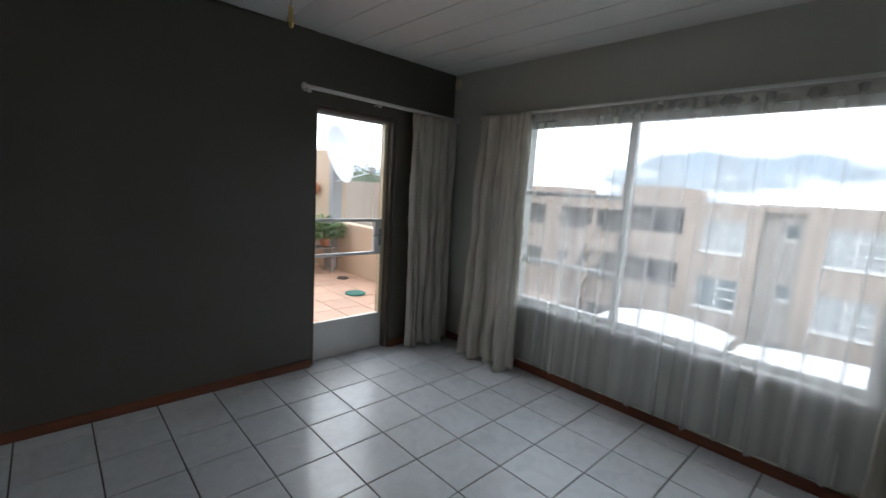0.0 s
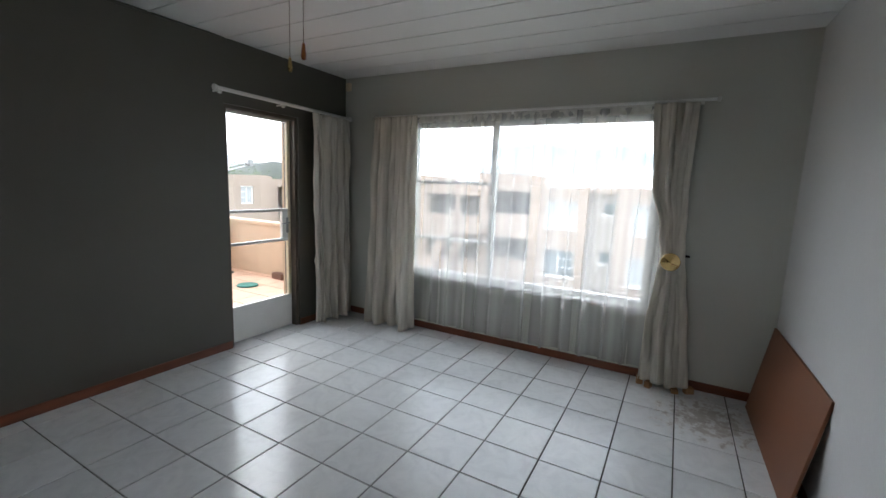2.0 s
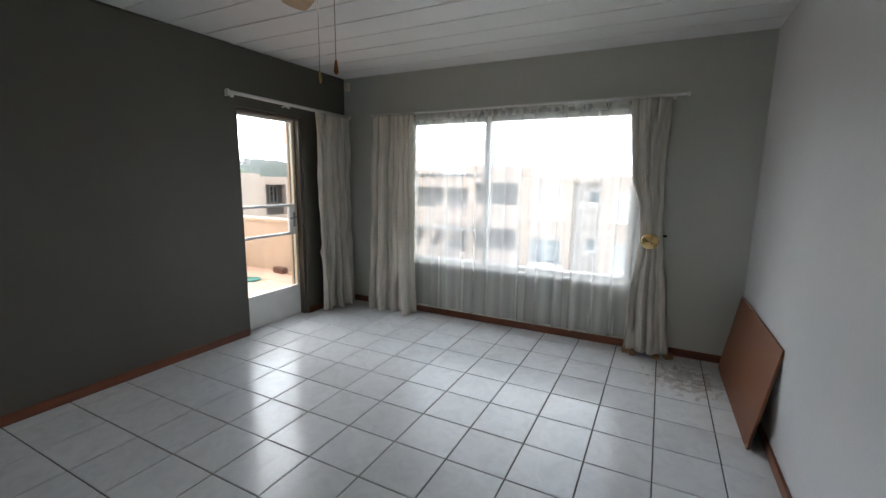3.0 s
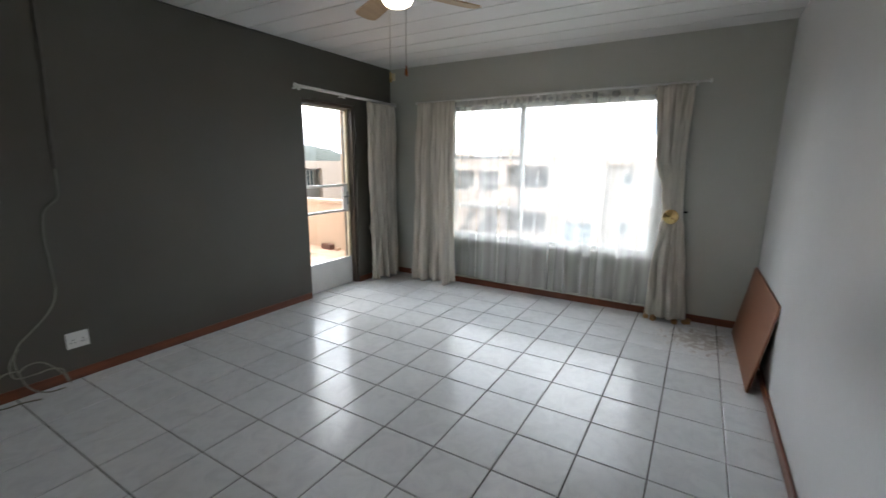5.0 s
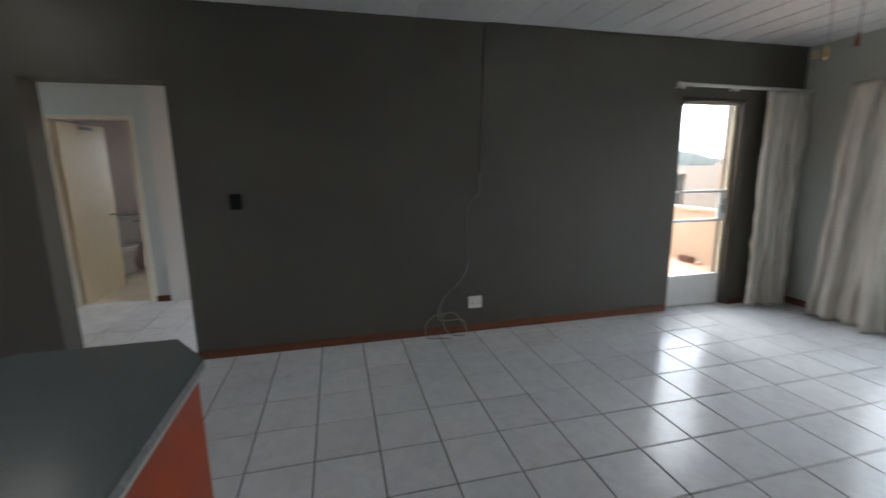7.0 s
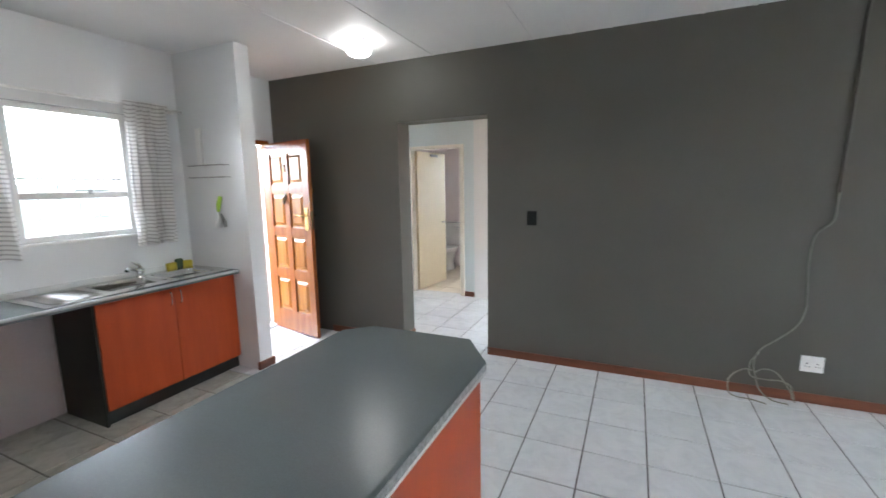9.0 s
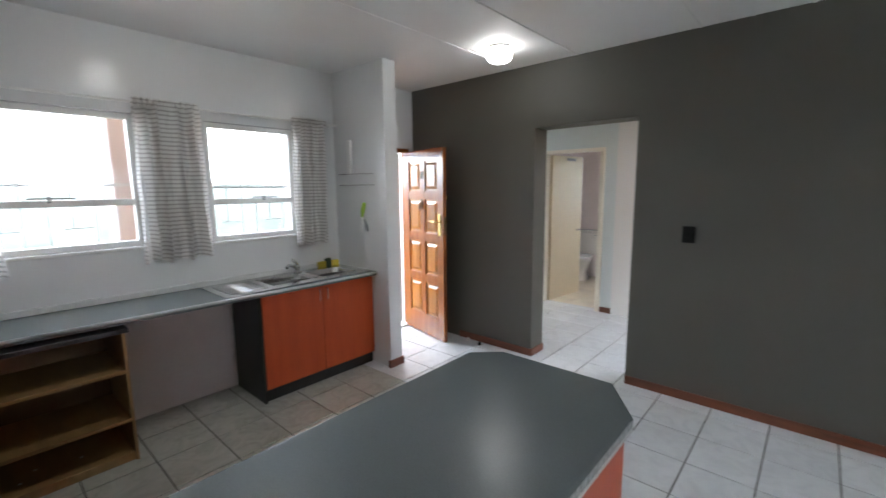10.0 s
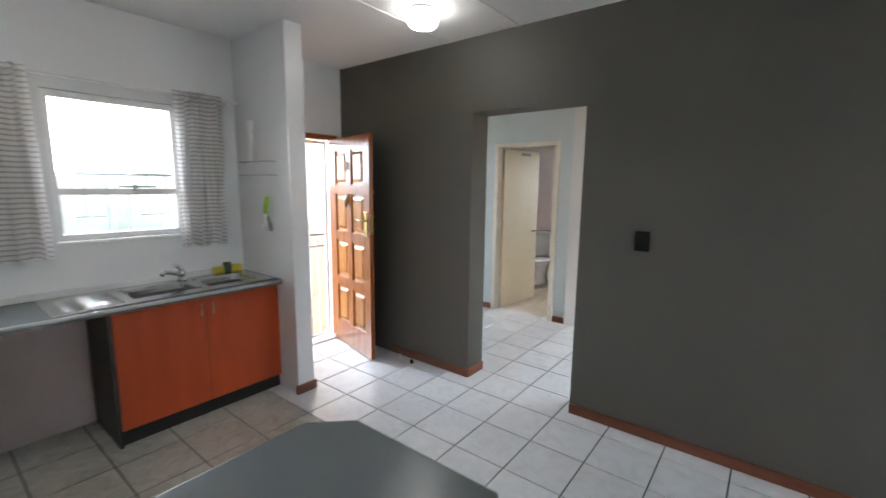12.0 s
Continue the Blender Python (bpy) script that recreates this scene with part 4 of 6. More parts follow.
def striped():
    m = bpy.data.materials.new("striped_kitchen_cloth")
    m.use_nodes = True
    n, l = m.node_tree.nodes, m.node_tree.links
    out = n["Material Output"]
    co = n.new("ShaderNodeTexCoord")
    sep = n.new("ShaderNodeSeparateXYZ")
    l.new(co.outputs["Object"], sep.inputs["Vector"])
    ml = n.new("ShaderNodeMath")
    ml.operation = "MULTIPLY"
    ml.inputs[1].default_value = 2 * math.pi / 0.030
    l.new(sep.outputs["Z"], ml.inputs[0])
    sn = n.new("ShaderNodeMath")
    sn.operation = "SINE"
    l.new(ml.outputs[0], sn.inputs[0])
    rp = n.new("ShaderNodeValToRGB")
    rp.color_ramp.elements[0].position, rp.color_ramp.elements[1].position = 0.14, 0.36
    rp.color_ramp.elements[0].color, rp.color_ramp.elements[1].color = (0.58, 0.56, 0.54, 1), (0.90, 0.89, 0.87, 1)
    mr = n.new("ShaderNodeMapRange")
    mr.inputs["From Min"].default_value = -1
    l.new(sn.outputs[0], mr.inputs["Value"])
    l.new(mr.outputs["Result"], rp.inputs["Fac"])
    df = n.new("ShaderNodeBsdfDiffuse")
    tl = n.new("ShaderNodeBsdfTranslucent")
    tr = n.new("ShaderNodeBsdfTransparent")
    l.new(rp.outputs["Color"], df.inputs["Color"])
    l.new(rp.outputs["Color"], tl.inputs["Color"])
    a = n.new("ShaderNodeMixShader")
    a.inputs["Fac"].default_value = 0.5
    l.new(df.outputs["BSDF"], a.inputs[1])
    l.new(tl.outputs["BSDF"], a.inputs[2])
    b = n.new("ShaderNodeMixShader")
    b.inputs["Fac"].default_value = 0.90
    l.new(tr.outputs["BSDF"], b.inputs[1])
    l.new(a.outputs["Shader"], b.inputs[2])
    l.new(b.outputs["Shader"], out.inputs["Surface"])
    return m


M_STRIPE = striped()
for y0, w, wb, seed in ((0.54, 0.46, 0.54, 21), (1.775, 0.405, 0.43, 22), (2.945, 0.335, 0.32, 23)):
    t = thing("kitchen_curtain", "short striped grey and white cotton curtain", "curtain", pose(XW + 0.08, y0, 0, 0, 0, 90), group="kitchen curtains")
    bm = bmesh.new()
    cloth(bm, w, 1.145, 2.262, 6.5 * w / 0.43, 0.085, nu=200, nz=40, seed=seed, crumple=0.03, pleat=1, edges=lambda s, w=w, wb=wb: (0.0, wb + (w - wb) * s), hem=0.012)
    part("cloth", bm, M_STRIPE, t)
    bm = bmesh.new()
    cloth(bm, w, 2.22, 2.285, 11, 0.03, nu=120, nz=3, seed=seed + 5)
    part("heading", bm, M_STRIPE, t)
rod("curtain_rod", "white curtain wire rail over the kitchen windows", (XW + 0.055, 0.45, 2.252), (XW + 0.055, 3.395, 2.252), 0.008, True, (0.02, 0.5, 0.98), (-1, 0, 0), 0.055)

# shelf rack and dish brush on the short wall
rack = thing("wire_rack", "small glass and chrome shelf rack on the wall", "wall rack", (0, 0, 0))
M_CLEAR = glass_material("clear_plastic", (0.9, 0.93, 0.95))
bm = bmesh.new()
tube(bm, [(-3.66, 3.405, 1.685), (-3.66, 3.34, 1.685), (-3.24, 3.34, 1.685), (-3.24, 3.405, 1.685)], 0.004, 8)
tube(bm, [(-3.66, 3.405, 1.785), (-3.66, 3.34, 1.785), (-3.24, 3.34, 1.785), (-3.24, 3.405, 1.785)], 0.004, 8)
for k in range(5):
    tube(bm, [(-3.66 + k * 0.105, 3.34, 1.685), (-3.66 + k * 0.105, 3.417, 1.685)], 0.003, 6)
part("rails", bm, M_STEEL, rack)
# bright reflection above the rack, modelled as a white strip
glint = thing("towel_holder", "white strip standing in for a bright reflection on the wall", "holder", (0, 0, 0))
bm = B(-3.60, -3.545, 3.39, 3.419, 1.79, 2.10, bevel=0.006)
part("strip", bm, M_WHITEMETAL, glint)
brush = thing("dish_brush", "green and white dish brush hanging on the wall", "dish brush", (-3.40, 3.418, 0.012))
M_LIME = material("lime_plastic", (0.35, 0.55, 0.05), None, 8, 0.4)
bm = bmesh.new()
tube(bm, [(0.02, -0.01, 1.51), (0.0, -0.015, 1.44), (-0.01, -0.018, 1.38)], [0.016, 0.02, 0.013], 10)
part("handle", bm, M_LIME, brush, "lime green handle")
bm = bmesh.new()
tube(bm, [(-0.01, -0.018, 1.38), (0.0, -0.018, 1.33), (-0.03, -0.022, 1.25)], [0.012, 0.014, 0.024], 10)
part("head", bm, M_SOCKET, brush, "white brush head")
bm = bmesh.new()
tube(bm, [(0.015, -0.012, 1.36), (0.045, -0.012, 1.30), (0.06, -0.012, 1.25)], [0.008, 0.014, 0.012], 8)
part("scraper", bm, M_BAR, brush, "grey scraper")

# ---- front door, standing open ----
fdf = thing("door_2", "reddish wooden entrance frame in the white wall", "door", (0, 0, 0), kind="structure")
part("door_frame", B((XW - 0.12, XW - 0.03, FD0, FD0 + 0.045, 0, FDZ), (XW - 0.12, XW - 0.03, FD1 - 0.045, FD1, 0, FDZ), (XW - 0.12, XW - 0.03, FD0 + 0.045, FD1 - 0.045, FDZ - 0.045, FDZ), bevel=0.004), M_DOORWOOD, fdf, "dark wooden frame")
part("threshold", B(XW - 0.14, XW - 0.02, FD0 + 0.045, FD1 - 0.045, 0.0, 0.018, bevel=0.004), M_WHITEMETAL, fdf, "pale metal threshold")
HG = Vector((XW - 0.025, FD1 - 0.046, 0.0))
FREE = Vector((-3.105, 4.245, 0.0))
ang = math.degrees(math.atan2(FREE.y - HG.y, FREE.x - HG.x))
LW, LH, LT = (FREE - HG).length, 2.05, 0.042
fd = thing("front_door", "varnished wooden panelled front door standing open", "door", pose(HG.x, HG.y, 0.01, 0, 0, ang))
cols = [0.0, 0.105, LW / 2 - 0.045, LW / 2 + 0.045, LW - 0.105, LW]
rows_z = [0.0, 0.23, 0.60, 0.70, 1.06, 1.16, 1.52, 1.61, 1.93, LH]
part("stile", B(cols[0], cols[1], -LT, 0, 0, LH, bevel=0.002), M_DOORWOOD, fd)
part("stile", B(cols[4], cols[5], -LT, 0, 0, LH, bevel=0.002), M_DOORWOOD, fd)
part("mullion", B(cols[2], cols[3], -LT, 0, rows_z[1], rows_z[8], bevel=0.002), M_DOORWOOD, fd)
for a, b in ((0, 1), (2, 3), (4, 5), (6, 7), (8, 9)):
    for c, d in (((1, 2), (3, 4)) if a not in (0, 8) else ((1, 4),)):
        part("rail", B(cols[c] + 0.0003, cols[d] - 0.0003, -LT + 0.0005, -0.0005, rows_z[a], rows_z[b], bevel=0.002), M_DOORWOOD, fd)
M_DOORPANEL = material("golden_varnished_panel", (0.44, 0.175, 0.034), (0.33, 0.115, 0.02), 3, 0.22, stretch=(7, 7, 0.6), coat=0.6, fine=0.12, bump_scale=30)
for c, d in ((1, 2), (3, 4)):
    for a, b in ((1, 2), (3, 4), (5, 6), (7, 8)):
        x0, x1, z0, z1 = cols[c], cols[d], rows_z[a], rows_z[b]
        bm = bmesh.new()
        for side in (-1, 1):
            y_f, y_b = (-LT + 0.016, -LT + 0.003) if side < 0 else (-0.016, -0.003)
            o = [bm.verts.new(p) for p in ((x0, y_f, z0), (x1, y_f, z0), (x1, y_f, z1), (x0, y_f, z1))]
            g = 0.022
            i1 = [bm.verts.new(p) for p in ((x0 + g, y_f, z0 + g), (x1 - g, y_f, z0 + g), (x1 - g, y_f, z1 - g), (x0 + g, y_f, z1 - g))]
            h = 0.05
            i2 = [bm.verts.new(p) for p in ((x0 + h, y_b, z0 + h), (x1 - h, y_b, z0 + h), (x1 - h, y_b, z1 - h), (x0 + h, y_b, z1 - h))]
            for ra, rb in ((o, i1), (i1, i2)):
                for k in range(4):
                    bm.faces.new((ra[k], ra[(k + 1) % 4], rb[(k + 1) % 4], rb[k]))
            bm.faces.new(i2)
        part("panel", bm, M_DOORPANEL, fd, "raised golden wood panel")
M_OLDBRASS = material("darkened_brass", (0.20, 0.13, 0.06), (0.1, 0.065, 0.03), 30, 0.35, metal=1.0)
hp = part("handle_plate", B(LW - 0.085, LW - 0.035, -LT - 0.008, -LT - 0.0005, 1.14, 1.37, bevel=0.003), M_BRASS, fd, "brass handle plate")
bm = bmesh.new()
tube(bm, [(LW - 0.06, -LT - 0.006, 1.29), (LW - 0.06, -LT - 0.05, 1.29), (LW - 0.075, -LT - 0.057, 1.29), (LW - 0.18, -LT - 0.055, 1.30)], 0.010, 8)
part("lever", bm, M_BRASS, hp)
bm = bmesh.new()
tube(bm, [(LW - 0.05, 0.0, 1.29), (LW - 0.05, 0.05, 1.29), (LW - 0.16, 0.055, 1.29)], 0.010, 8)
part("lever", bm, M_BRASS, hp)
part("lock_edge", B(LW, LW + 0.003, -LT + 0.01, -0.01, 1.16, 1.34), M_BRASS, fd, "brass lock edge plate")
for z in (1.54,):
    bm = bmesh.new()
    lathe(bm, [(0.001, 0), (0.026, 0.0), (0.024, 0.03), (0.001, 0.036)], 12, (LW - 0.03, 0.0, z), Matrix.Rotation(radians(-90), 4, "X"))
    part("latch_knob", bm, M_BRASS, fd)
bm = bmesh.new()
tube(bm, smooth_path([(LW / 2 - 0.02, -LT - 0.004, 1.50), (LW / 2 - 0.035, -LT - 0.02, 1.45), (LW / 2 - 0.02, -LT - 0.024, 1.41), (LW / 2 - 0.0, -LT - 0.02, 1.45), (LW / 2 - 0.005, -LT - 0.004, 1.50)], 4), 0.010, 8)
box(bm, LW / 2 - 0.03, LW / 2 + 0.005, -LT - 0.008, -LT - 0.001, 1.49, 1.525)
part("knocker", bm, M_OLDBRASS, fd, "darkened brass knocker")
bm = bmesh.new()
box(bm, LW / 2 - 0.02, LW / 2 + 0.006, -LT - 0.012, -LT - 0.001, 1.74, 1.82, bevel=0.003)
part("peephole_plate", bm, M_OLDBRASS, fd)
stop = thing("door_stop", "small dark rubber door stop on the tiles", "door stop", (-2.80, 4.41, 0))
bm = bmesh.new()
lathe(bm, [(0.001, 0), (0.016, 0), (0.014, 0.03), (0.001, 0.034)], 12)
part("rubber", bm, M_BLACK, stop)
st2 = thing("door_stop", "small white plastic door stop by the skirting", "door stop", (-2.97, 4.435, 0))
bm = bmesh.new()
lathe(bm, [(0.001, 0), (0.014, 0), (0.012, 0.035), (0.001, 0.038)], 12)
part("cap", bm, M_SOCKET, st2)

# security gate outside the front door
gate = thing("security_gate", "white steel security gate outside the entrance", "security gate", (0, 0, 0))
gx = XW - TH + 0.045
part("gate_frame", B((gx, gx + 0.025, FD0 + 0.045, FD0 + 0.075, 0.02, FDZ - 0.05), (gx, gx + 0.025, FD1 - 0.075, FD1 - 0.045, 0.02, FDZ - 0.05), (gx, gx + 0.025, FD0 + 0.075, FD1 - 0.075, 0.02, 0.045), (gx, gx + 0.025, FD0 + 0.075, FD1 - 0.075, FDZ - 0.075, FDZ - 0.05)), M_WHITEMETAL, gate)
for z in (0.985, 1.105):
    part("rail", B(gx + 0.004, gx + 0.02, FD0 + 0.075, FD1 - 0.075, z - 0.008, z + 0.008), M_BAR, gate)
for k in range(7):
    y = FD0 + 0.12 + k * 0.095
    part("picket", B(gx + 0.008, gx + 0.018, y, y + 0.008, 0.045, FDZ - 0.075), M_WHITEMETAL, gate)
for k in range(3):
    y = FD0 + 0.22 + k * 0.19
    bm = bmesh.new()
    for a in range(4):
        c, s_ = math.cos(radians(90 * a)), math.sin(radians(90 * a))
        tube(bm, [(gx + 0.012, y, 1.045), (gx + 0.012, y + 0.03 * c, 1.045 + 0.03 * s_)], [0.008, 0.003], 6)
    part("ornament", bm, M_BAR, gate, "cross-shaped ornament")

# ---- passage and bathroom beyond the opening ----
HY0, HY1 = YN + TH, 6.40
BX0, BX1 = -3.115, -2.365
wall("wall_passage", "x", HY1, HY1 + 0.12, -4.3, -2.15, -0.25, 2.75, [(BX0 - 0.05, BX1 + 0.06, -0.0065, 2.14)], (M_HALL, M_HALL, M_HALL), "pale blue passage wall with bathroom door")
solid("wall_passage_end", B(-2.15, -0.4, HY1 - 0.03, HY1 + 0.12, -0.25, 2.75), M_WHITEWALL, "white wall section at the end of the passage", kind="structure")
# opening added out of view to let daylight into the passage
wall("wall_passage_east", "y", -0.4, -0.28, HY0, HY1 + 0.12, -0.25, 2.75, [(HY0 + 0.25, HY1 - 0.35, 0.85, 2.1)], (M_WHITEWALL, M_PLASTER, M_WHITEWALL), "unseen white passage wall with an opening added for daylight")
solid("wall_passage_west", B(-4.42, -4.3, HY0, HY1 + 0.12, -0.25, 2.75), M_WHITEWALL, "white passage side wall", kind="structure")
solid("ceiling_passage", B(-4.42, -0.28, HY0, 8.85, 2.60, 2.66), M_CEIL, "white passage ceiling", kind="structure")
solid("floor_passage", B(-4.42, -0.28, HY0, 8.85, -0.25, -0.006), M_GROUT, "grouted passage floor bed", kind="structure")
M_PINK = material("pale_pink_paint", (0.80, 0.71, 0.69), (0.76, 0.67, 0.65), 1, 0.4)
# the window itself is unseen; its place is chosen to light the bathroom
wall("wall_bathroom", "x", 8.55, 8.70, -4.3, -1.9, -0.25, 2.75, [(-2.75, -2.0, 1.25, 2.15)], (M_PINK, M_PLASTER, M_PINK), "pale pink bathroom wall with an unseen window placed for daylight")
solid("wall_bathroom_side", B(-4.3, -4.18, HY1 + 0.12, 8.55, -0.25, 2.75), M_PINK, "pale pink bathroom wall", kind="structure")
solid("wall_bathroom_side", B(-2.02, -1.9, HY1 + 0.12, 8.55, -0.25, 2.75), M_PINK, "pale pink bathroom wall", kind="structure")
bdr = thing("door_3", "cream bathroom door ajar in a cream frame", "door", (0, 0, 0), kind="structure")
M_FRAMEPALE = material("pale_cream_frame", (0.80, 0.77, 0.69), (0.76, 0.73, 0.65), 3, 0.4)
part("door_frame", B((BX0 - 0.048, BX0, HY1 - 0.025, HY1 + 0.13, 0, 2.095), (BX1, BX1 + 0.058, HY1 - 0.025, HY1 + 0.13, 0, 2.095), (BX0 - 0.048, BX1 + 0.058, HY1 - 0.025, HY1 + 0.13, 2.095, 2.138), bevel=0.004), M_FRAMEPALE, bdr)
leaf_ob = part("leaf", B(0.0, 0.79, -0.04, 0.0, 0.01, 2.085, bevel=0.002), M_CREAM, bdr)
leaf_ob.matrix_world = pose(BX0 + 0.005, HY1 + 0.08, 0, 0, 0, 83)
bm = bmesh.new()
tube(bm, [(0.69, -0.04, 1.0), (0.69, -0.09, 1.0), (0.58, -0.095, 1.0)], 0.009, 8)
h_ob = part("door_handle", bm, M_STEEL, leaf_ob)
part("closer", B(0.36, 0.56, -0.052, -0.041, 2.02, 2.055), M_BAR, leaf_ob, "grey hook strip")
solid("baseboard", B(BX1 + 0.06, -2.154, HY1 - SK, HY1 - 0.001, 0, SKZ, bevel=0.003), M_SKIRT, "red-brown wooden skirting board along the passage", kind="structure")
solid("baseboard", B(-4.3, BX0 - 0.06, HY1 - SK, HY1 - 0.001, 0, SKZ, bevel=0.003), M_SKIRT, "red-brown wooden skirting board along the passage", kind="structure")
M_CERAMIC = material("white_ceramic", (0.8, 0.78, 0.74), (0.76, 0.74, 0.7), 3, 0.15)
wc = thing("toilet", "white ceramic toilet with low cistern", "toilet", pose(-3.33, 8.52, 0, 0, 0, 180))


def oval(bm, rings):
    vs = []
    for cy, rx, ry, z in rings:
        vs.append([bm.verts.new((rx * math.cos(k * math.pi / 14), cy + ry * math.sin(k * math.pi / 14), z)) for k in range(28)])
    for a, b in zip(vs, vs[1:]):
        for k in range(28):
            bm.faces.new((a[k], a[(k + 1) % 28], b[(k + 1) % 28], b[k])).smooth = True
    bm.faces.new(vs[0][::-1])
    bm.faces.new(vs[-1])


bm = bmesh.new()
oval(bm, [(0.34, 0.12, 0.2, 0.0), (0.34, 0.11, 0.19, 0.04), (0.35, 0.09, 0.15, 0.16), (0.39, 0.14, 0.2, 0.28), (0.42, 0.185, 0.24, 0.37), (0.42, 0.19, 0.245, 0.40)])
part("bowl", bm, M_CERAMIC, wc)
bm = bmesh.new()
oval(bm, [(0.42, 0.195, 0.25, 0.402), (0.42, 0.2, 0.255, 0.412), (0.42, 0.2, 0.255, 0.43), (0.42, 0.185, 0.24, 0.438)])
part("lid", bm, M_CERAMIC, wc)
part("cistern", B(-0.23, 0.23, 0.01, 0.18, 0.43, 0.83, bevel=0.025), M_CERAMIC, wc)
cis = part("cistern_lid", B(-0.245, 0.245, 0.0, 0.195, 0.832, 0.87, bevel=0.01), M_CERAMIC, wc)
part("flush_lever", B(-0.19, -0.11, 0.181, 0.2, 0.77, 0.79, bevel=0.004), M_STEEL, wc)
part("brush_holder", B(-0.34, -0.26, 0.10, 0.18, 0.0, 0.30, bevel=0.01), M_FRAMEBROWN, wc, "brown brush holder beside it")

# ---- terrace ----
TZ = -0.09
TX1 = 5.72
M_TERRA = material("terracotta_tile", (0.60, 0.385, 0.275), (0.52, 0.325, 0.23), 3, 0.6, per_object=0.10, fine=0.1, bump_scale=40)
M_TERRAGROUT = material("brown_grout", (0.30, 0.19, 0.12), None, 5, 0.9)
solid("terrace_floor", B(1.9, TX1 + 0.18, YN + TH, 9.6, -0.35, TZ - 0.006), M_TERRAGROUT, "mortar bed of the terracotta terrace", kind="structure")
terrace = bpy.data.objects["terrace_floor"]
solid("parapet", B((TX1, TX1 + 0.18, YN + TH, 8.599, -3.2, 0.77), (TX1 - 0.02, TX1 + 0.20, YN + TH, 8.599, 0.771, 0.835), bevel=0.008), M_PLASTER, "peach plastered terrace parapet with coping", kind="structure")
solid("terrace_side_wall", B(1.72, 1.9, YN + TH, 12.5, -3.2, 2.2), M_PLASTER, "peach plastered wall beside the terrace", kind="structure")
solid("terrace_end_wall", B(TX1 - 0.12, TX1 + 0.24, 8.745, 11.6, -0.09, 2.20), M_PLASTER, "peach plastered wall rising beyond the parapet", kind="structure")
solid("terrace_end_rail", B(1.9, TX1, 9.6, 9.78, -3.2, 0.35), M_PLASTER, "low plastered wall at the terrace end", kind="structure")
# grey slab over the wall's south face; its shade is put into the colour
M_SHADEDFACE = material("shaded_plaster_grey", (0.33, 0.335, 0.345), (0.28, 0.285, 0.295), 1.2, 0.9)
solid("terrace_pier", B(TX1 - 0.12, TX1 + 0.08, 8.60, 8.744, -0.09, 2.18), M_SHADEDFACE, "grey slab standing in for the shaded south face of the wall", kind="structure")
# plaster reveal by the door
part("door_jamb_outer", B(BD1 + 0.002, BD1 + 0.04, YN + TH + 0.001, YN + TH + 0.03, 0, 2.2), M_PLASTER, bpy.data.objects["door_1"], "peach plaster reveal")
M_TEAL = material("teal_plastic", (0.01, 0.16, 0.13), (0.008, 0.12, 0.1), 6, 0.4)
for name, label, x, y, r, mt in (("plastic_lid", "round teal plastic lid lying on the terrace", 5.01, 6.73, 0.155, M_TEAL), ("saucer", "small dark round saucer lying on the terrace", 5.38, 7.76, 0.10, M_FRAMEBROWN)):
    t = thing(name, label, "lid", (x, y, TZ))
    bm = bmesh.new()
    lathe(bm, [(0.002, 0.0), (r * 0.9, 0.0), (r, 0.006), (r, 0.022), (r * 0.93, 0.026), (r * 0.86, 0.018), (0.002, 0.018)], 32)
    part("disc", bm, mt, t)
M_BRICK = material("brown_brick", (0.15, 0.07, 0.045), (0.1, 0.05, 0.032), 12, 0.85, bump=0.5, bump_scale=60, fine=0.15)
t = thing("brick", "loose brown brick against the terrace parapet", "brick", pose(5.62, 6.74, TZ, 0, 0, 84))
part("block", B(-0.13, 0.13, -0.055, 0.055, 0, 0.10, bevel=0.006), M_BRICK, t)
t = thing("rubble", "small pale chunk of plaster on the terrace", "rubble", pose(5.62, 6.48, TZ, 0, 0, 20))
part("chunk", B(-0.06, 0.06, -0.04, 0.04, 0, 0.055, bevel=0.012), M_PLASTER, t)

# bench with plant pots
M_GREYWOOD = material("weathered_grey_wood", (0.32, 0.29, 0.26), (0.24, 0.21, 0.19), 4, 0.8, stretch=(1, 6, 1), fine=0.15)
bench = thing("plant_bench", "weathered grey wooden bench holding potted plants", "bench", pose(5.30, 8.42, TZ))
for k in range(3):
    part("slat", B(-0.45, 0.22, -0.16 + k * 0.11, -0.06 + k * 0.11, 0.455, 0.485, bevel=0.004), M_GREYWOOD, bench)
for x in (-0.40, 0.14):
    for y in (-0.14, 0.12):
        part("leg", B(x, x + 0.05, y, y + 0.05, 0.0, 0.4545, bevel=0.003), M_GREYWOOD, bench)
M_POT = material("terracotta_pot", (0.50, 0.20, 0.10), (0.4, 0.155, 0.075), 6, 0.8)
M_LEAF = material("plant_leaf", (0.12, 0.21, 0.05), (0.07, 0.14, 0.03), 9, 0.5, fine=0.2)
rng = random.Random(9)


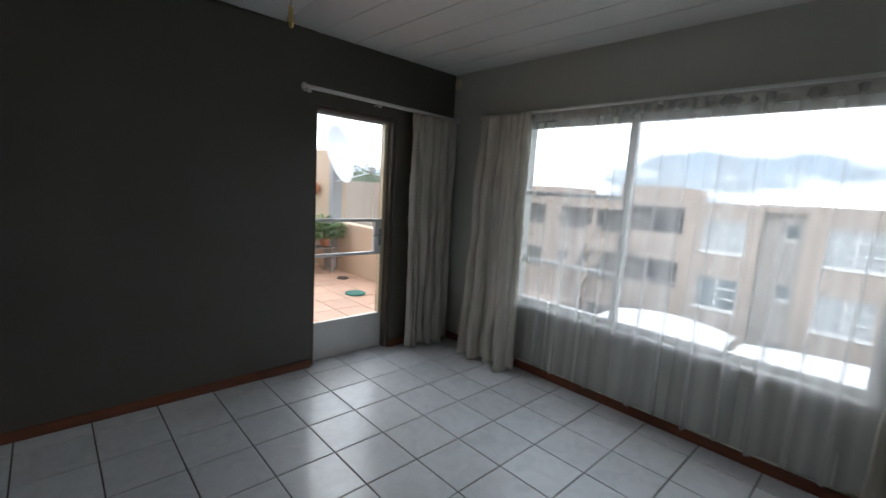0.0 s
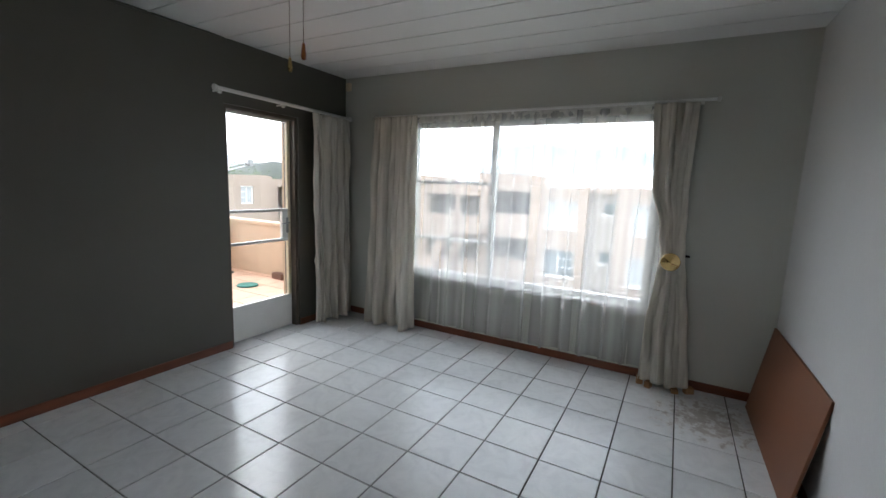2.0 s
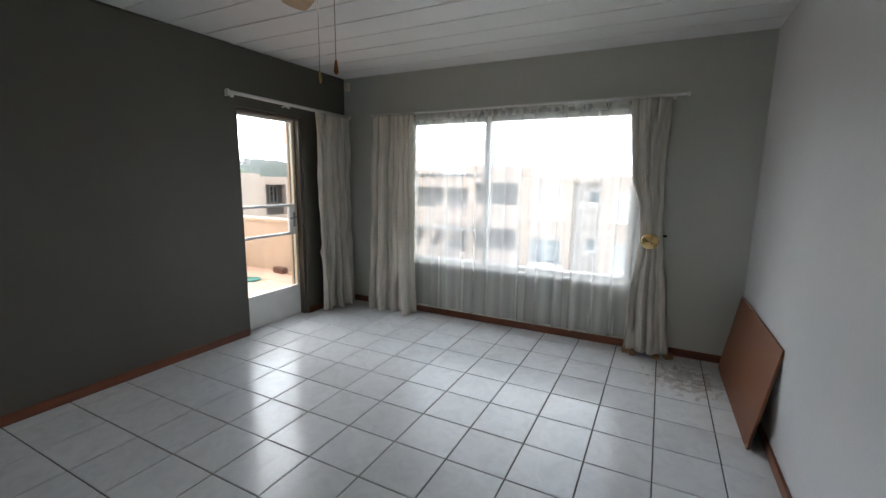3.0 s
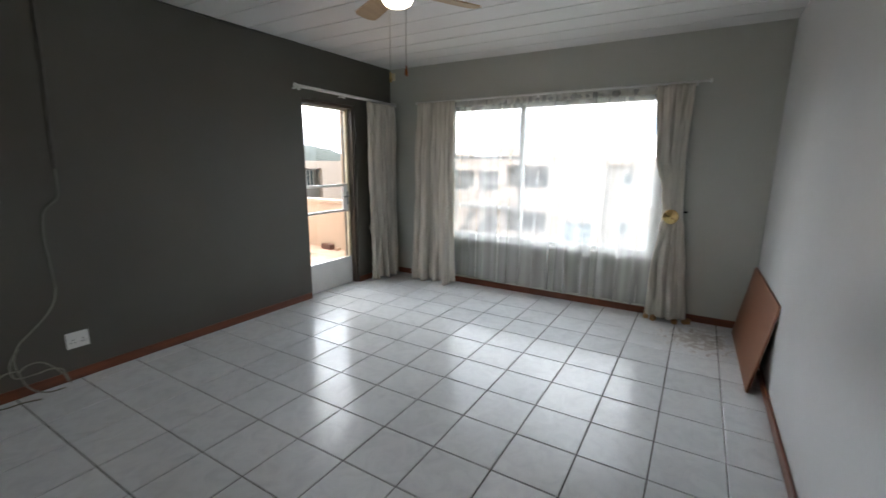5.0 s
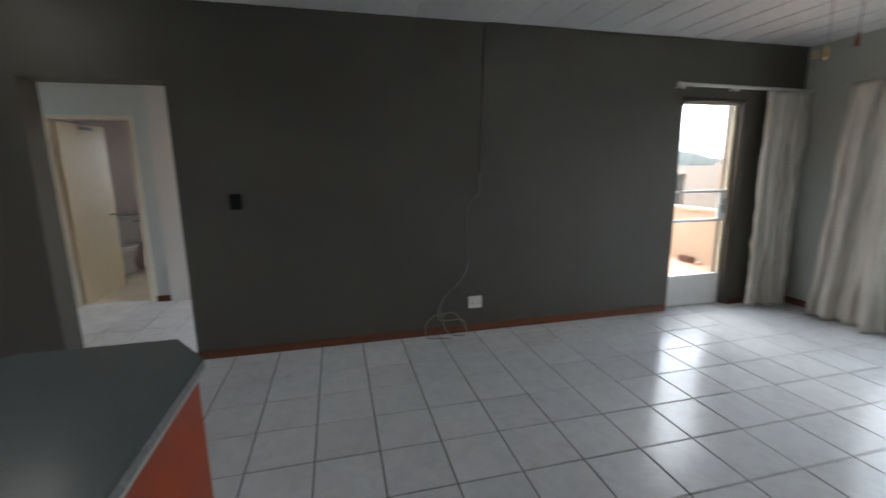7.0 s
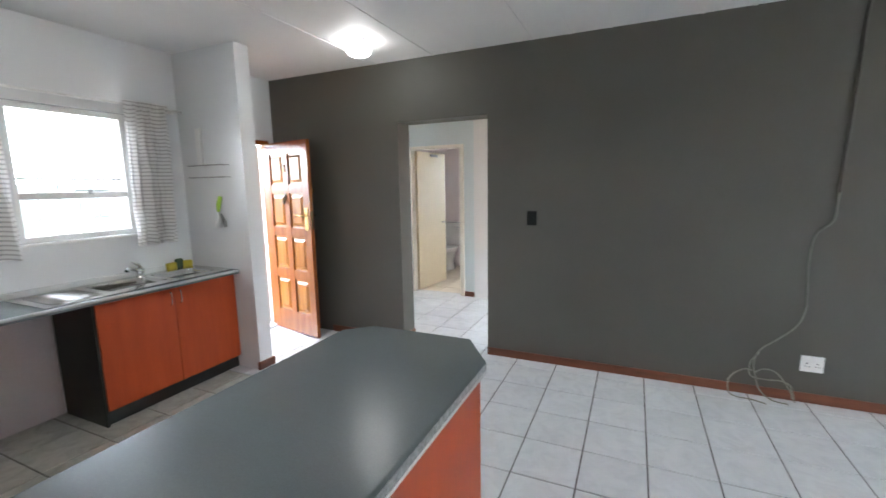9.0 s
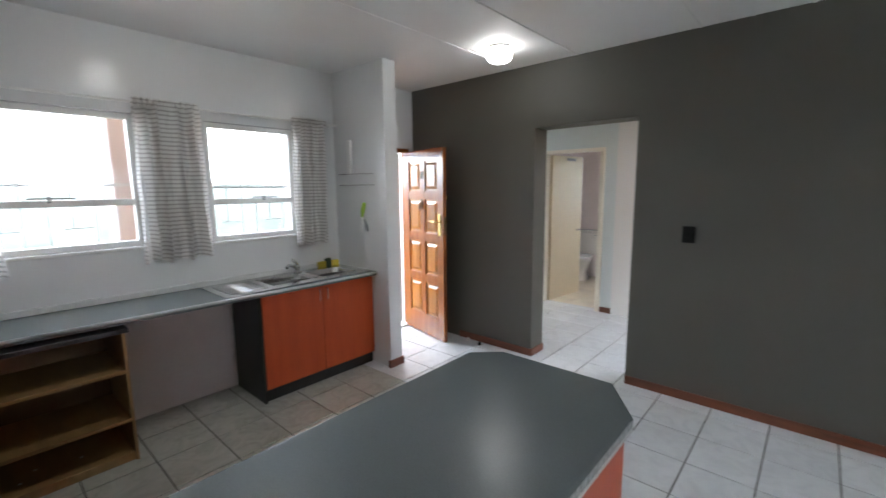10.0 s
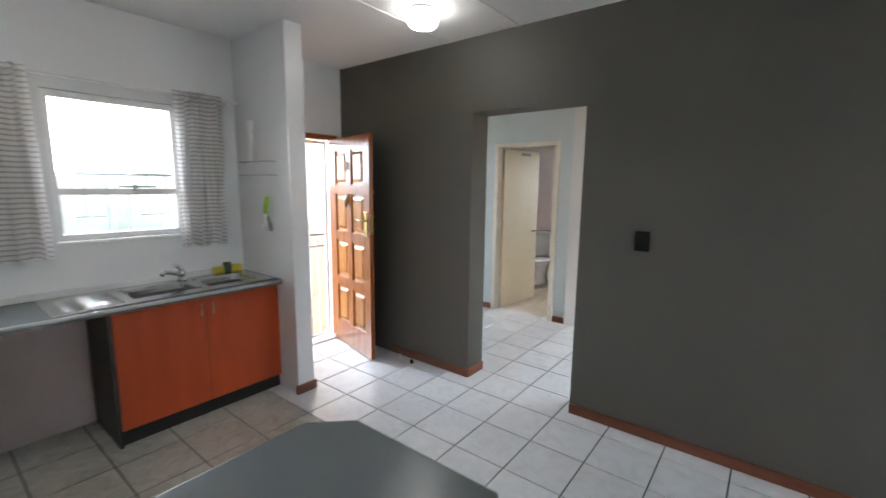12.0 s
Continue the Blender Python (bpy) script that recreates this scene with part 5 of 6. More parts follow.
def leafy(bm, n, cx, cy, cz, rx, rz, size, r):
    for _ in range(n):
        a, b = r.uniform(0, 6.283), r.uniform(-0.2, 1.0)
        rad = rx * math.sqrt(r.random())
        c = Vector((cx + rad * math.cos(a), cy + rad * math.sin(a), cz + rz * b * (1 - 0.5 * rad / rx)))
        d = Vector((math.cos(a), math.sin(a), r.uniform(-0.3, 0.7))).normalized()
        s = size * r.uniform(0.6, 1.3)
        side = d.cross(Vector((0, 0, 1))).normalized()
        u = side.cross(d).normalized()
        v = [bm.verts.new(p) for p in (c, c + d * s * 0.5 + side * s * 0.26 + u * 0.1 * s, c + d * s, c + d * s * 0.5 - side * s * 0.26 + u * 0.1 * s)]
        bm.faces.new((v[0], v[1], v[2]))
        bm.faces.new((v[0], v[2], v[3]))


for px, pz, n, rx, rz in ((5.06, 0.485, 330, 0.30, 0.36), (5.35, 0.485, 420, 0.31, 0.40)):
    t = thing("potted_plant", "leafy green plant in a terracotta pot on the bench", "potted plant", (px, 8.39, TZ + pz), group="terrace plants")
    bm = bmesh.new()
    lathe(bm, [(0.002, 0), (0.07, 0), (0.10, 0.15), (0.11, 0.155), (0.11, 0.18), (0.09, 0.178), (0.002, 0.16)], 18)
    part("pot", bm, M_POT, t)
    bm = bmesh.new()
    leafy(bm, n, 0, 0, 0.20, rx, rz, 0.12, rng)
    tube(bm, [(0, 0, 0.14), (0.01, 0, 0.3)], 0.008, 6)
    part("foliage", bm, M_LEAF, t)
t = thing("potted_plant", "large leafy plant standing behind the bench", "potted plant", (5.18, 9.05, TZ), group="terrace plants")
bm = bmesh.new()
lathe(bm, [(0.002, 0), (0.13, 0), (0.17, 0.28), (0.18, 0.30), (0.18, 0.33), (0.15, 0.32), (0.002, 0.3)], 18)
part("pot", bm, M_POT, t)
bm = bmesh.new()
leafy(bm, 420, 0, 0, 0.6, 0.38, 0.55, 0.14, rng)
for k in range(5):
    tube(bm, [(0, 0, 0.3), (0.12 * math.cos(k * 1.26), 0.12 * math.sin(k * 1.26), 0.75)], 0.008, 6)
part("foliage", bm, M_LEAF, t)
t = thing("wall_pot", "terracotta wall pot hanging on the plaster wall", "wall ornament", (TX1 - 0.121, 9.15, 1.42))
bm = bmesh.new()
lathe(bm, [(0.002, -0.13), (0.05, -0.11), (0.085, -0.02), (0.09, 0.05), (0.06, 0.10), (0.05, 0.14), (0.03, 0.14), (0.002, 0.1)], 18, (-0.092, 0, 0))
part("pot", bm, M_POT, t)

# satellite dish on a wall arm
M_DISH = material("pale_grey_dish", (0.70, 0.72, 0.74), (0.62, 0.64, 0.66), 4, 0.5)
dn = Vector((0.58, -0.78, 0.22)).normalized()
dish = thing("satellite_dish", "off-white satellite dish with feed arm on the pier", "satellite dish", (5.42, 8.28, 2.06))
q = Vector((0, 0, 1)).rotation_difference(dn).to_matrix().to_4x4()
bm = bmesh.new()
R = 0.51
lathe(bm, [(0.002, 0.0)] + [(R * k / 8, 0.16 * (k / 8) ** 2) for k in range(1, 9)] + [(R + 0.012, 0.155)] + [(R * k / 8, 0.16 * (k / 8) ** 2 - 0.018) for k in range(8, 0, -1)] + [(0.002, -0.018)], 36, (0, 0, 0), q, cap=False)
part("reflector", bm, M_DISH, dish)
lnb = Vector((0.64, -0.29, -0.25))
for off in (Vector((-0.31, -0.29, 0.04)), Vector((0.08, 0.04, -0.46)), Vector((0.31, 0.29, 0.0))):
    bm = bmesh.new()
    tube(bm, [off, lnb], 0.011, 6)
    part("strut", bm, M_DISH, dish)
bm = bmesh.new()
tube(bm, [lnb, lnb + (lnb * -0.12)], 0.035, 10)
box(bm, lnb.x - 0.03, lnb.x + 0.05, lnb.y - 0.03, lnb.y + 0.03, lnb.z - 0.03, lnb.z + 0.09)
part("feed_horn", bm, M_BAR, dish, "dark grey feed horn")
bm = bmesh.new()
tube(bm, smooth_path([(0, 0.01, 0), (0.03, 0.12, -0.03), (0.14, 0.24, -0.08), (0.24, 0.328, -0.10)], 4), 0.025, 8)
part("wall_arm", bm, M_BAR, dish)

# ---- building across the yard ----
M_FACADE = material("salmon_beige_facade", (0.37, 0.295, 0.24), (0.33, 0.262, 0.212), 0.35, 0.9, fine=0.04, bump_scale=8)
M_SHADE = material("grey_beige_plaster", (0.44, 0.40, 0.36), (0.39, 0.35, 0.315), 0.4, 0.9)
M_WINGLASS = material("dark_window_glass", (0.10, 0.15, 0.17), (0.06, 0.09, 0.11), 0.8, 0.12)
M_NETTED = material("curtained_window", (0.45, 0.47, 0.47), (0.34, 0.36, 0.37), 1.5, 0.3)
FXX = 24.0
GZ = -6.2
holes = []
wins = []          # y0, y1, z0, z1, curtained
for k, z in enumerate((0.95, -1.70, -4.35)):
    wins += [(5.66, 7.36, z - 1.45, z, k % 2 == 0), (1.25, 3.02, z - 1.47, z + 0.03, True), (-4.6, -2.9, z - 1.47, z, False), (-8.6, -6.9, z - 1.47, z, True)]
    wins += [(3.93, 4.5, z - 0.62, z + 0.05, False)]
    holes += [(8.25, 10.85, z - 0.85, z + 0.42), (11.35, 14.9, z - 1.15, z + 0.08), (16.0, 19.5, z - 1.15, z + 0.08)]
slot = (3.72, 5.2)
wall("apartment_facade", "y", FXX, FXX + 0.3, -16, slot[0], GZ, 1.80, [w[:4] for w in wins if w[1] < slot[0]], (M_FACADE,) * 3, "salmon beige plastered apartment facade")
wall("apartment_facade", "y", FXX, FXX + 0.3, slot[1], 24, GZ, 1.72, [w[:4] for w in wins if w[0] > slot[1]] + holes, (M_FACADE,) * 3, "salmon beige plastered apartment facade")
wall("apartment_recess", "y", FXX + 0.9, FXX + 1.2, slot[0] - 0.3, slot[1] + 0.3, GZ, 1.80, [w[:4] for w in wins if slot[0] < w[0] < slot[1]], (M_SHADE,) * 3, "grey recessed stair bay of the apartment building")
for nm in ("apartment_facade", "apartment_facade.001", "apartment_recess"):
    tagged(bpy.data.objects[nm], category="apartment building", kind="structure")
solid("apartment_side", B((FXX + 0.3, FXX + 0.9, slot[0] - 0.3, slot[0], GZ, 1.80), (FXX + 0.3, FXX + 0.9, slot[1], slot[1] + 0.3, GZ, 1.72)), M_SHADE, "side returns of the recessed stair bay", kind="structure")
solid("apartment_roof", B((FXX + 0.3, FXX + 11, -16, 24, 1.45, 1.65), (FXX + 2.5, FXX + 8, 9.6, 12.6, 1.65, 2.45), (FXX + 3.0, FXX + 8, 17, 20, 1.65, 2.2)), M_FACADE, "flat roof with raised tank rooms", kind="structure")
solid("apartment_back", B((FXX + 3.0, FXX + 3.2, -16, 24, GZ, 1.45)), M_SHADE, "back walls of the recessed balconies", kind="structure")
for k, z in enumerate((0.95, -1.70, -4.35)):
    solid("apartment_floor", B(FXX + 0.3, FXX + 3.0, 5.6, 24, z - 2.05, z - 1.9), M_SHADE, "storey slab inside the recessed balconies", kind="structure")
    for (y0, y1) in ((12.7, 12.95), (17.6, 17.85)):
        solid("balcony_pillar", B(FXX + 0.02, FXX + 0.28, y0, y1, z - 1.15, z + 0.08), M_FACADE, "plastered pillar in the balcony opening", "pillar", group="balcony pillars", kind="structure")


def far_window(x, y0, y1, z0, z1, curtained):
    t = thing("apartment_window", "white framed window of the apartment building", "window", (0, 0, 0), group="apartment windows")
    bm = bmesh.new()
    frame_bars(bm, "y", x + 0.08, y0, y1, z0, z1, 0.05, 0.06)
    part("window_frame", bm, M_WHITEMETAL, t)
    if y1 - y0 > 1:
        part("mullion", B(x + 0.08, x + 0.14, (y0 + y1) / 2 - 0.03, (y0 + y1) / 2 + 0.03, z0 + 0.05, z1 - 0.05), M_WHITEMETAL, t)
        for f in (0.36, 0.68):
            zz = z0 + (z1 - z0) * f
            part("glazing_bar", B(x + 0.085, x + 0.13, y0 + 0.05, (y0 + y1) / 2 - 0.03, zz - 0.025, zz + 0.025), M_WHITEMETAL, t)
    part("window_sill", B(x - 0.06, x + 0.08, y0 - 0.06, y1 + 0.06, z0 - 0.09, z0 - 0.002), M_WHITEMETAL, t)
    part("pane", B(x + 0.16, x + 0.18, y0, y1, z0, z1), M_NETTED if curtained else M_WINGLASS, t, "curtained glass" if curtained else "dark glass")


for w in wins:
    far_window(FXX + (0.9 if slot[0] < w[0] < slot[1] else 0.0), *w)
for k, z in enumerate((0.95, -1.70)):
    for y0 in (8.7, 9.9, 11.9, 13.6, 17.0):
        far_window(FXX + 2.84, y0, y0 + 0.9, z - 1.1, z - 0.1, y0 > 10)
# outdoor stair with sloping parapets
for dx, yo, zo in ((0.0, 0.0, 0.0), (0.5, -0.75, -0.65)):
    bm = bmesh.new()
    pts = [(11.95 + yo, 0.10 + zo), (12.6 + yo, 0.10 + zo), (14.75 + yo, -4.1), (14.05 + yo, -4.1)]
    a = [bm.verts.new((FXX - 1.3 + dx, y, z)) for y, z in pts]
    b = [bm.verts.new((FXX - 1.0 + dx, y, z)) for y, z in pts]
    bm.faces.new(a)
    bm.faces.new(b[::-1])
    for i in range(4):
        bm.faces.new((a[i], b[i], b[(i + 1) % 4], a[(i + 1) % 4]))
    solid("stair_parapet", bm, M_FACADE, "sloping plastered parapet of the outdoor stair", "stair", group="stair parapets", kind="structure")
solid("stair_landing", B((FXX - 1.3, FXX, 10.6, 12.4, -1.1, -0.6), (FXX - 3.6, FXX, 13.0, 19.5, GZ, -4.1)), M_FACADE, "plastered landings of the outdoor stair", kind="structure")
for y0 in (14.3, 16.0, 17.7):
    solid("yard_wall", B(FXX - 6.5, FXX - 3.6, y0, y0 + 0.25, GZ, -3.35), M_FACADE, "low plastered yard wall between units", "wall", group="yard walls", kind="structure")
# carport roofs
M_CARPORT = material("white_carport_sheet", (0.80, 0.80, 0.80), (0.74, 0.74, 0.74), 0.6, 0.5)
for (y0, y1, x0, x1, zc) in ((4.95, 9.8, 15.0, 21.5, -3.25), (-3.4, 4.75, 15.0, 21.5, -3.45), (-11.6, -3.6, 15.0, 21.5, -3.45)):
    t = thing("carport", "white vaulted carport roof on steel posts", "carport", (0, 0, 0), group="carports in the yard")
    bm = bmesh.new()
    n = 14
    rows_ = []
    for th in (0.0, -0.06):
        rows_.append([[bm.verts.new((x, y0 + (y1 - y0) * i / n, zc + 0.3 * (1 - (2 * i / n - 1) ** 2) - 0.3 + th)) for i in range(n + 1)] for x in (x0, x1)])
    for r_ in rows_:
        for i in range(n):
            bm.faces.new((r_[0][i], r_[0][i + 1], r_[1][i + 1], r_[1][i]))
    for s_ in (0, 1):
        for i in range(n):
            bm.faces.new((rows_[0][s_][i], rows_[0][s_][i + 1], rows_[1][s_][i + 1], rows_[1][s_][i]))
    for i in (0, n):
        bm.faces.new((rows_[0][0][i], rows_[0][1][i], rows_[1][1][i], rows_[1][0][i]))
    part("roof", bm, M_CARPORT, t)
    for x in (x0 + 0.2, x1 - 0.2):
        for y in (y0 + 0.1, y1 - 0.1):
            part("post", B(x - 0.05, x + 0.05, y - 0.05, y + 0.05, GZ, zc - 0.28), M_BAR, t)

# ---- building to the north ----
NB = 20.0
wall("north_block_facade", "x", NB, NB + 0.3, 14.1, 16.35, GZ, 1.66, [(14.48, 15.2, 0.25, 1.14)], (M_FACADE,) * 3, "pale beige apartment block with flat roof")
wall("north_block_facade", "x", NB + 1.2, NB + 1.5, 16.35, 22.5, GZ, 1.53, [(16.6, 17.3, -0.72, 1.08), (17.7, 19.2, -0.72, 1.08)], (M_FACADE,) * 3, "pale beige apartment block with recessed balconies")
solid("north_block_side", B((16.05, 16.35, NB + 0.3, NB + 8, GZ, 1.70), (14.1, 14.4, NB + 0.3, NB + 1.5, GZ, 1.66)), M_FACADE, "side walls of the beige apartment block", kind="structure")
solid("north_block_roof", B((14.4, 16.05, NB + 0.3, NB + 1.5, 1.38, 1.58), (16.35, 22.5, NB + 1.5, NB + 8, 1.23, 1.43)), M_FACADE, "flat roof of the beige apartment block", kind="structure")
solid("north_block_back", B(16.35, 22.5, NB + 3.2, NB + 3.4, GZ, 1.23), M_SHADE, "balcony back wall of the beige block", kind="structure")


def far_window_x(y, x0, x1, z0, z1, curtained):
    t = thing("apartment_window", "white framed window of the beige block", "window", (0, 0, 0), group="apartment windows")
    bm = bmesh.new()
    frame_bars(bm, "x", y + 0.02, x0, x1, z0, z1, 0.05, 0.06)
    part("window_frame", bm, M_WHITEMETAL, t)
    part("mullion", B((x0 + x1) / 2 - 0.03, (x0 + x1) / 2 + 0.03, y + 0.02, y + 0.08, z0 + 0.05, z1 - 0.05), M_WHITEMETAL, t)
    for f in (0.36, 0.68):
        zz = z0 + (z1 - z0) * f
        part("glazing_bar", B(x0 + 0.05, (x0 + x1) / 2 - 0.03, y + 0.025, y + 0.07, zz - 0.02, zz + 0.02), M_WHITEMETAL, t)
    part("pane", B(x0 + 0.04, x1 - 0.04, y + 0.085, y + 0.1, z0 + 0.04, z1 - 0.04), M_NETTED if curtained else M_WINGLASS, t)


far_window_x(NB + 0.05, 14.48, 15.2, 0.25, 1.14, True)
for x0 in (16.4, 17.9, 18.6, 19.6, 20.6):
    far_window_x(NB + 3.07, x0, x0 + 0.62, -0.12, 0.95, False)
M_ROOFTILE = material("brown_roof_sheet", (0.36, 0.24, 0.20), (0.30, 0.19, 0.16), 1, 0.8)
bm = bmesh.new()
rv = [(15.0, 27, -0.9), (24.5, 27, -0.9), (24.5, 35, -0.9), (15.0, 35, -0.9), (17.5, 31, 0.45), (22.0, 31, 0.42)]
v = [bm.verts.new(p) for p in rv]
for f in ((0, 1, 5, 4), (1, 2, 5), (2, 3, 4, 5), (3, 0, 4), (0, 3, 2, 1)):
    bm.faces.new([v[i] for i in f])
rh = thing("house", "low house with brown hipped roof among the trees", "house", (0, 0, 0))
part("roof", bm, M_ROOFTILE, rh)
part("wall", B(15.4, 24.1, 27.3, 34.7, GZ, -0.901), M_FACADE, rh)

# ---- ground, hills, trees ----
M_GROUND = material("dry_grass_ground", (0.10, 0.105, 0.06), (0.07, 0.075, 0.045), 0.05, 0.95, fine=0.2, bump_scale=2)
M_HILL = material("wooded_hillside", (0.072, 0.078, 0.064), (0.022, 0.03, 0.022), 0.22, 0.95, fine=0.45, bump_scale=0.6)
bm = bmesh.new()
S = 3000
bm.faces.new([bm.verts.new(p) for p in ((-S, -S, GZ), (S, -S, GZ), (S, S, GZ), (-S, S, GZ))])
solid("ground", bm, M_GROUND, "dry grassy ground around the buildings", kind="structure")


def ridge(name, cx, cy, length, width, height, heading, seed):
    """A long uneven hill."""
    bm = bmesh.new()
    nu, nv = 60, 14
    g = []
    for i in range(nu + 1):
        row = []
        for j in range(nv + 1):
            u, v_ = i / nu * 2 - 1, j / nv * 2 - 1
            h = height * max(0.0, 1 - v_ * v_) * max(0.0, 1 - abs(u) ** 3) * (0.72 + 0.5 * noise.noise(Vector((u * 3 + seed, v_ * 0.8, seed))) + 0.12 * noise.noise(Vector((u * 14, v_ * 4, seed))))
            row.append(bm.verts.new((u * length / 2, v_ * width / 2, max(h, -0.5))))
        g.append(row)
    for a, b in zip(g, g[1:]):
        for j in range(nv):
            bm.faces.new((a[j], b[j], b[j + 1], a[j + 1])).smooth = True
    ob = solid(name, bm, M_HILL, "distant wooded hill on the horizon", kind="structure")
    ob.matrix_world = pose(cx, cy, GZ, 0, 0, heading)


ridge("backdrop_hill", 240, 455, 500, 240, 31, -30, 2.0)
ridge("backdrop_hill", -75, 25, 420, 60, 8.6, 85, 9.0)
ridge("backdrop_hill", -150, 40, 620, 120, 11, 80, 7.0)
ridge("backdrop_hill", -500, 250, 900, 260, 18, 70, 5.0)
M_BARK = material("grey_bark", (0.16, 0.12, 0.09), (0.1, 0.075, 0.055), 6, 0.95, bump=0.6, bump_scale=30)
M_TREELEAF = material("tree_leaf", (0.10, 0.13, 0.055), (0.06, 0.085, 0.035), 0.6, 0.6, fine=0.3, bump_scale=5)


def tree(x, y, h, spread, seed, n=1500, leaf=0.28, base=GZ):
    r = random.Random(seed)
    t = thing("tree", "leafy green tree beyond the buildings", "tree", (x, y, base), group="trees outside")
    bm = bmesh.new()
    tube(bm, [(0, 0, -0.1), (0.1, 0.05, h * 0.3), (0.0, 0.1, h * 0.6), (0.1, 0, h * 0.85)], [0.22, 0.17, 0.11, 0.04], 8)
    tips = []
    for k in range(9):
        a = k * 2.4 + r.uniform(-0.4, 0.4)
        z = h * r.uniform(0.35, 0.7)
        e = Vector((spread * r.uniform(0.5, 0.9) * math.cos(a), spread * r.uniform(0.5, 0.9) * math.sin(a), z + h * r.uniform(0.1, 0.28)))
        tube(bm, [(0.05, 0.05, z), e * 0.5 + Vector((0, 0, z * 0.5 + 0.1)), e], [0.08, 0.05, 0.02], 6)
        tips.append(e)
    tips += [Vector((0, 0, h * 0.92)), Vector((0.3, -0.2, h * 0.8))]
    part("trunk", bm, M_BARK, t)
    bm = bmesh.new()
    for _ in range(n):
        c = r.choice(tips) + Vector((r.gauss(0, 1), r.gauss(0, 1), r.gauss(0, 0.8))) * spread * 0.24
        d = Vector((r.uniform(-1, 1), r.uniform(-1, 1), r.uniform(-0.6, 0.6))).normalized()
        s = d.orthogonal().normalized() * leaf * r.uniform(0.25, 0.5)
        d = d * leaf * r.uniform(0.6, 1.3)
        v = [bm.verts.new(p) for p in (c, c + d * 0.5 + s, c + d, c + d * 0.5 - s)]
        bm.faces.new(v)
    part("crown", bm, M_TREELEAF, t)


for x, y, h, sp, sd in ((24.5, 40, 8.6, 3.4, 1), (27.5, 43, 9.0, 3.6, 2), (22, 41, 8.2, 3.2, 3), (31, 47, 9.2, 4, 4), (20, 44, 8.4, 3.4, 5), (34, 44, 8.4, 3.4, 12)):
    tree(x, y, h, sp, sd, n=1500 if x > 0 else 2600, leaf=0.28 if x > 0 else 0.55)
# access gallery outside the entrance and kitchen
solid("gallery_floor", B(XW - TH - 1.5, XW - TH, -1.0, 6.0, -0.3, -0.03), M_TERRAGROUT, "outside gallery floor before the entrance", kind="structure")
solid("gallery_wall", B(XW - TH - 1.65, XW - TH - 1.5, 4.1, 7.2, -0.3, 2.75), M_PLASTER, "peach plastered gallery wall outside the entrance", kind="structure")
solid("gallery_parapet", B(XW - TH - 1.65, XW - TH - 1.5, -3.0, 4.1, -0.3, 0.75), M_PLASTER, "peach plastered gallery parapet", kind="structure")
M_PINKCOL = material("pink_grey_plaster", (0.34, 0.29, 0.295), (0.30, 0.255, 0.26), 1, 0.8)
solid("gallery_pillar", B(XW - TH - 0.62, XW - TH - 0.32, 1.745, 2.05, -0.3, 2.75, bevel=0.01), M_PINKCOL, "pinkish plastered pillar outside the kitchen window", "pillar", kind="structure")


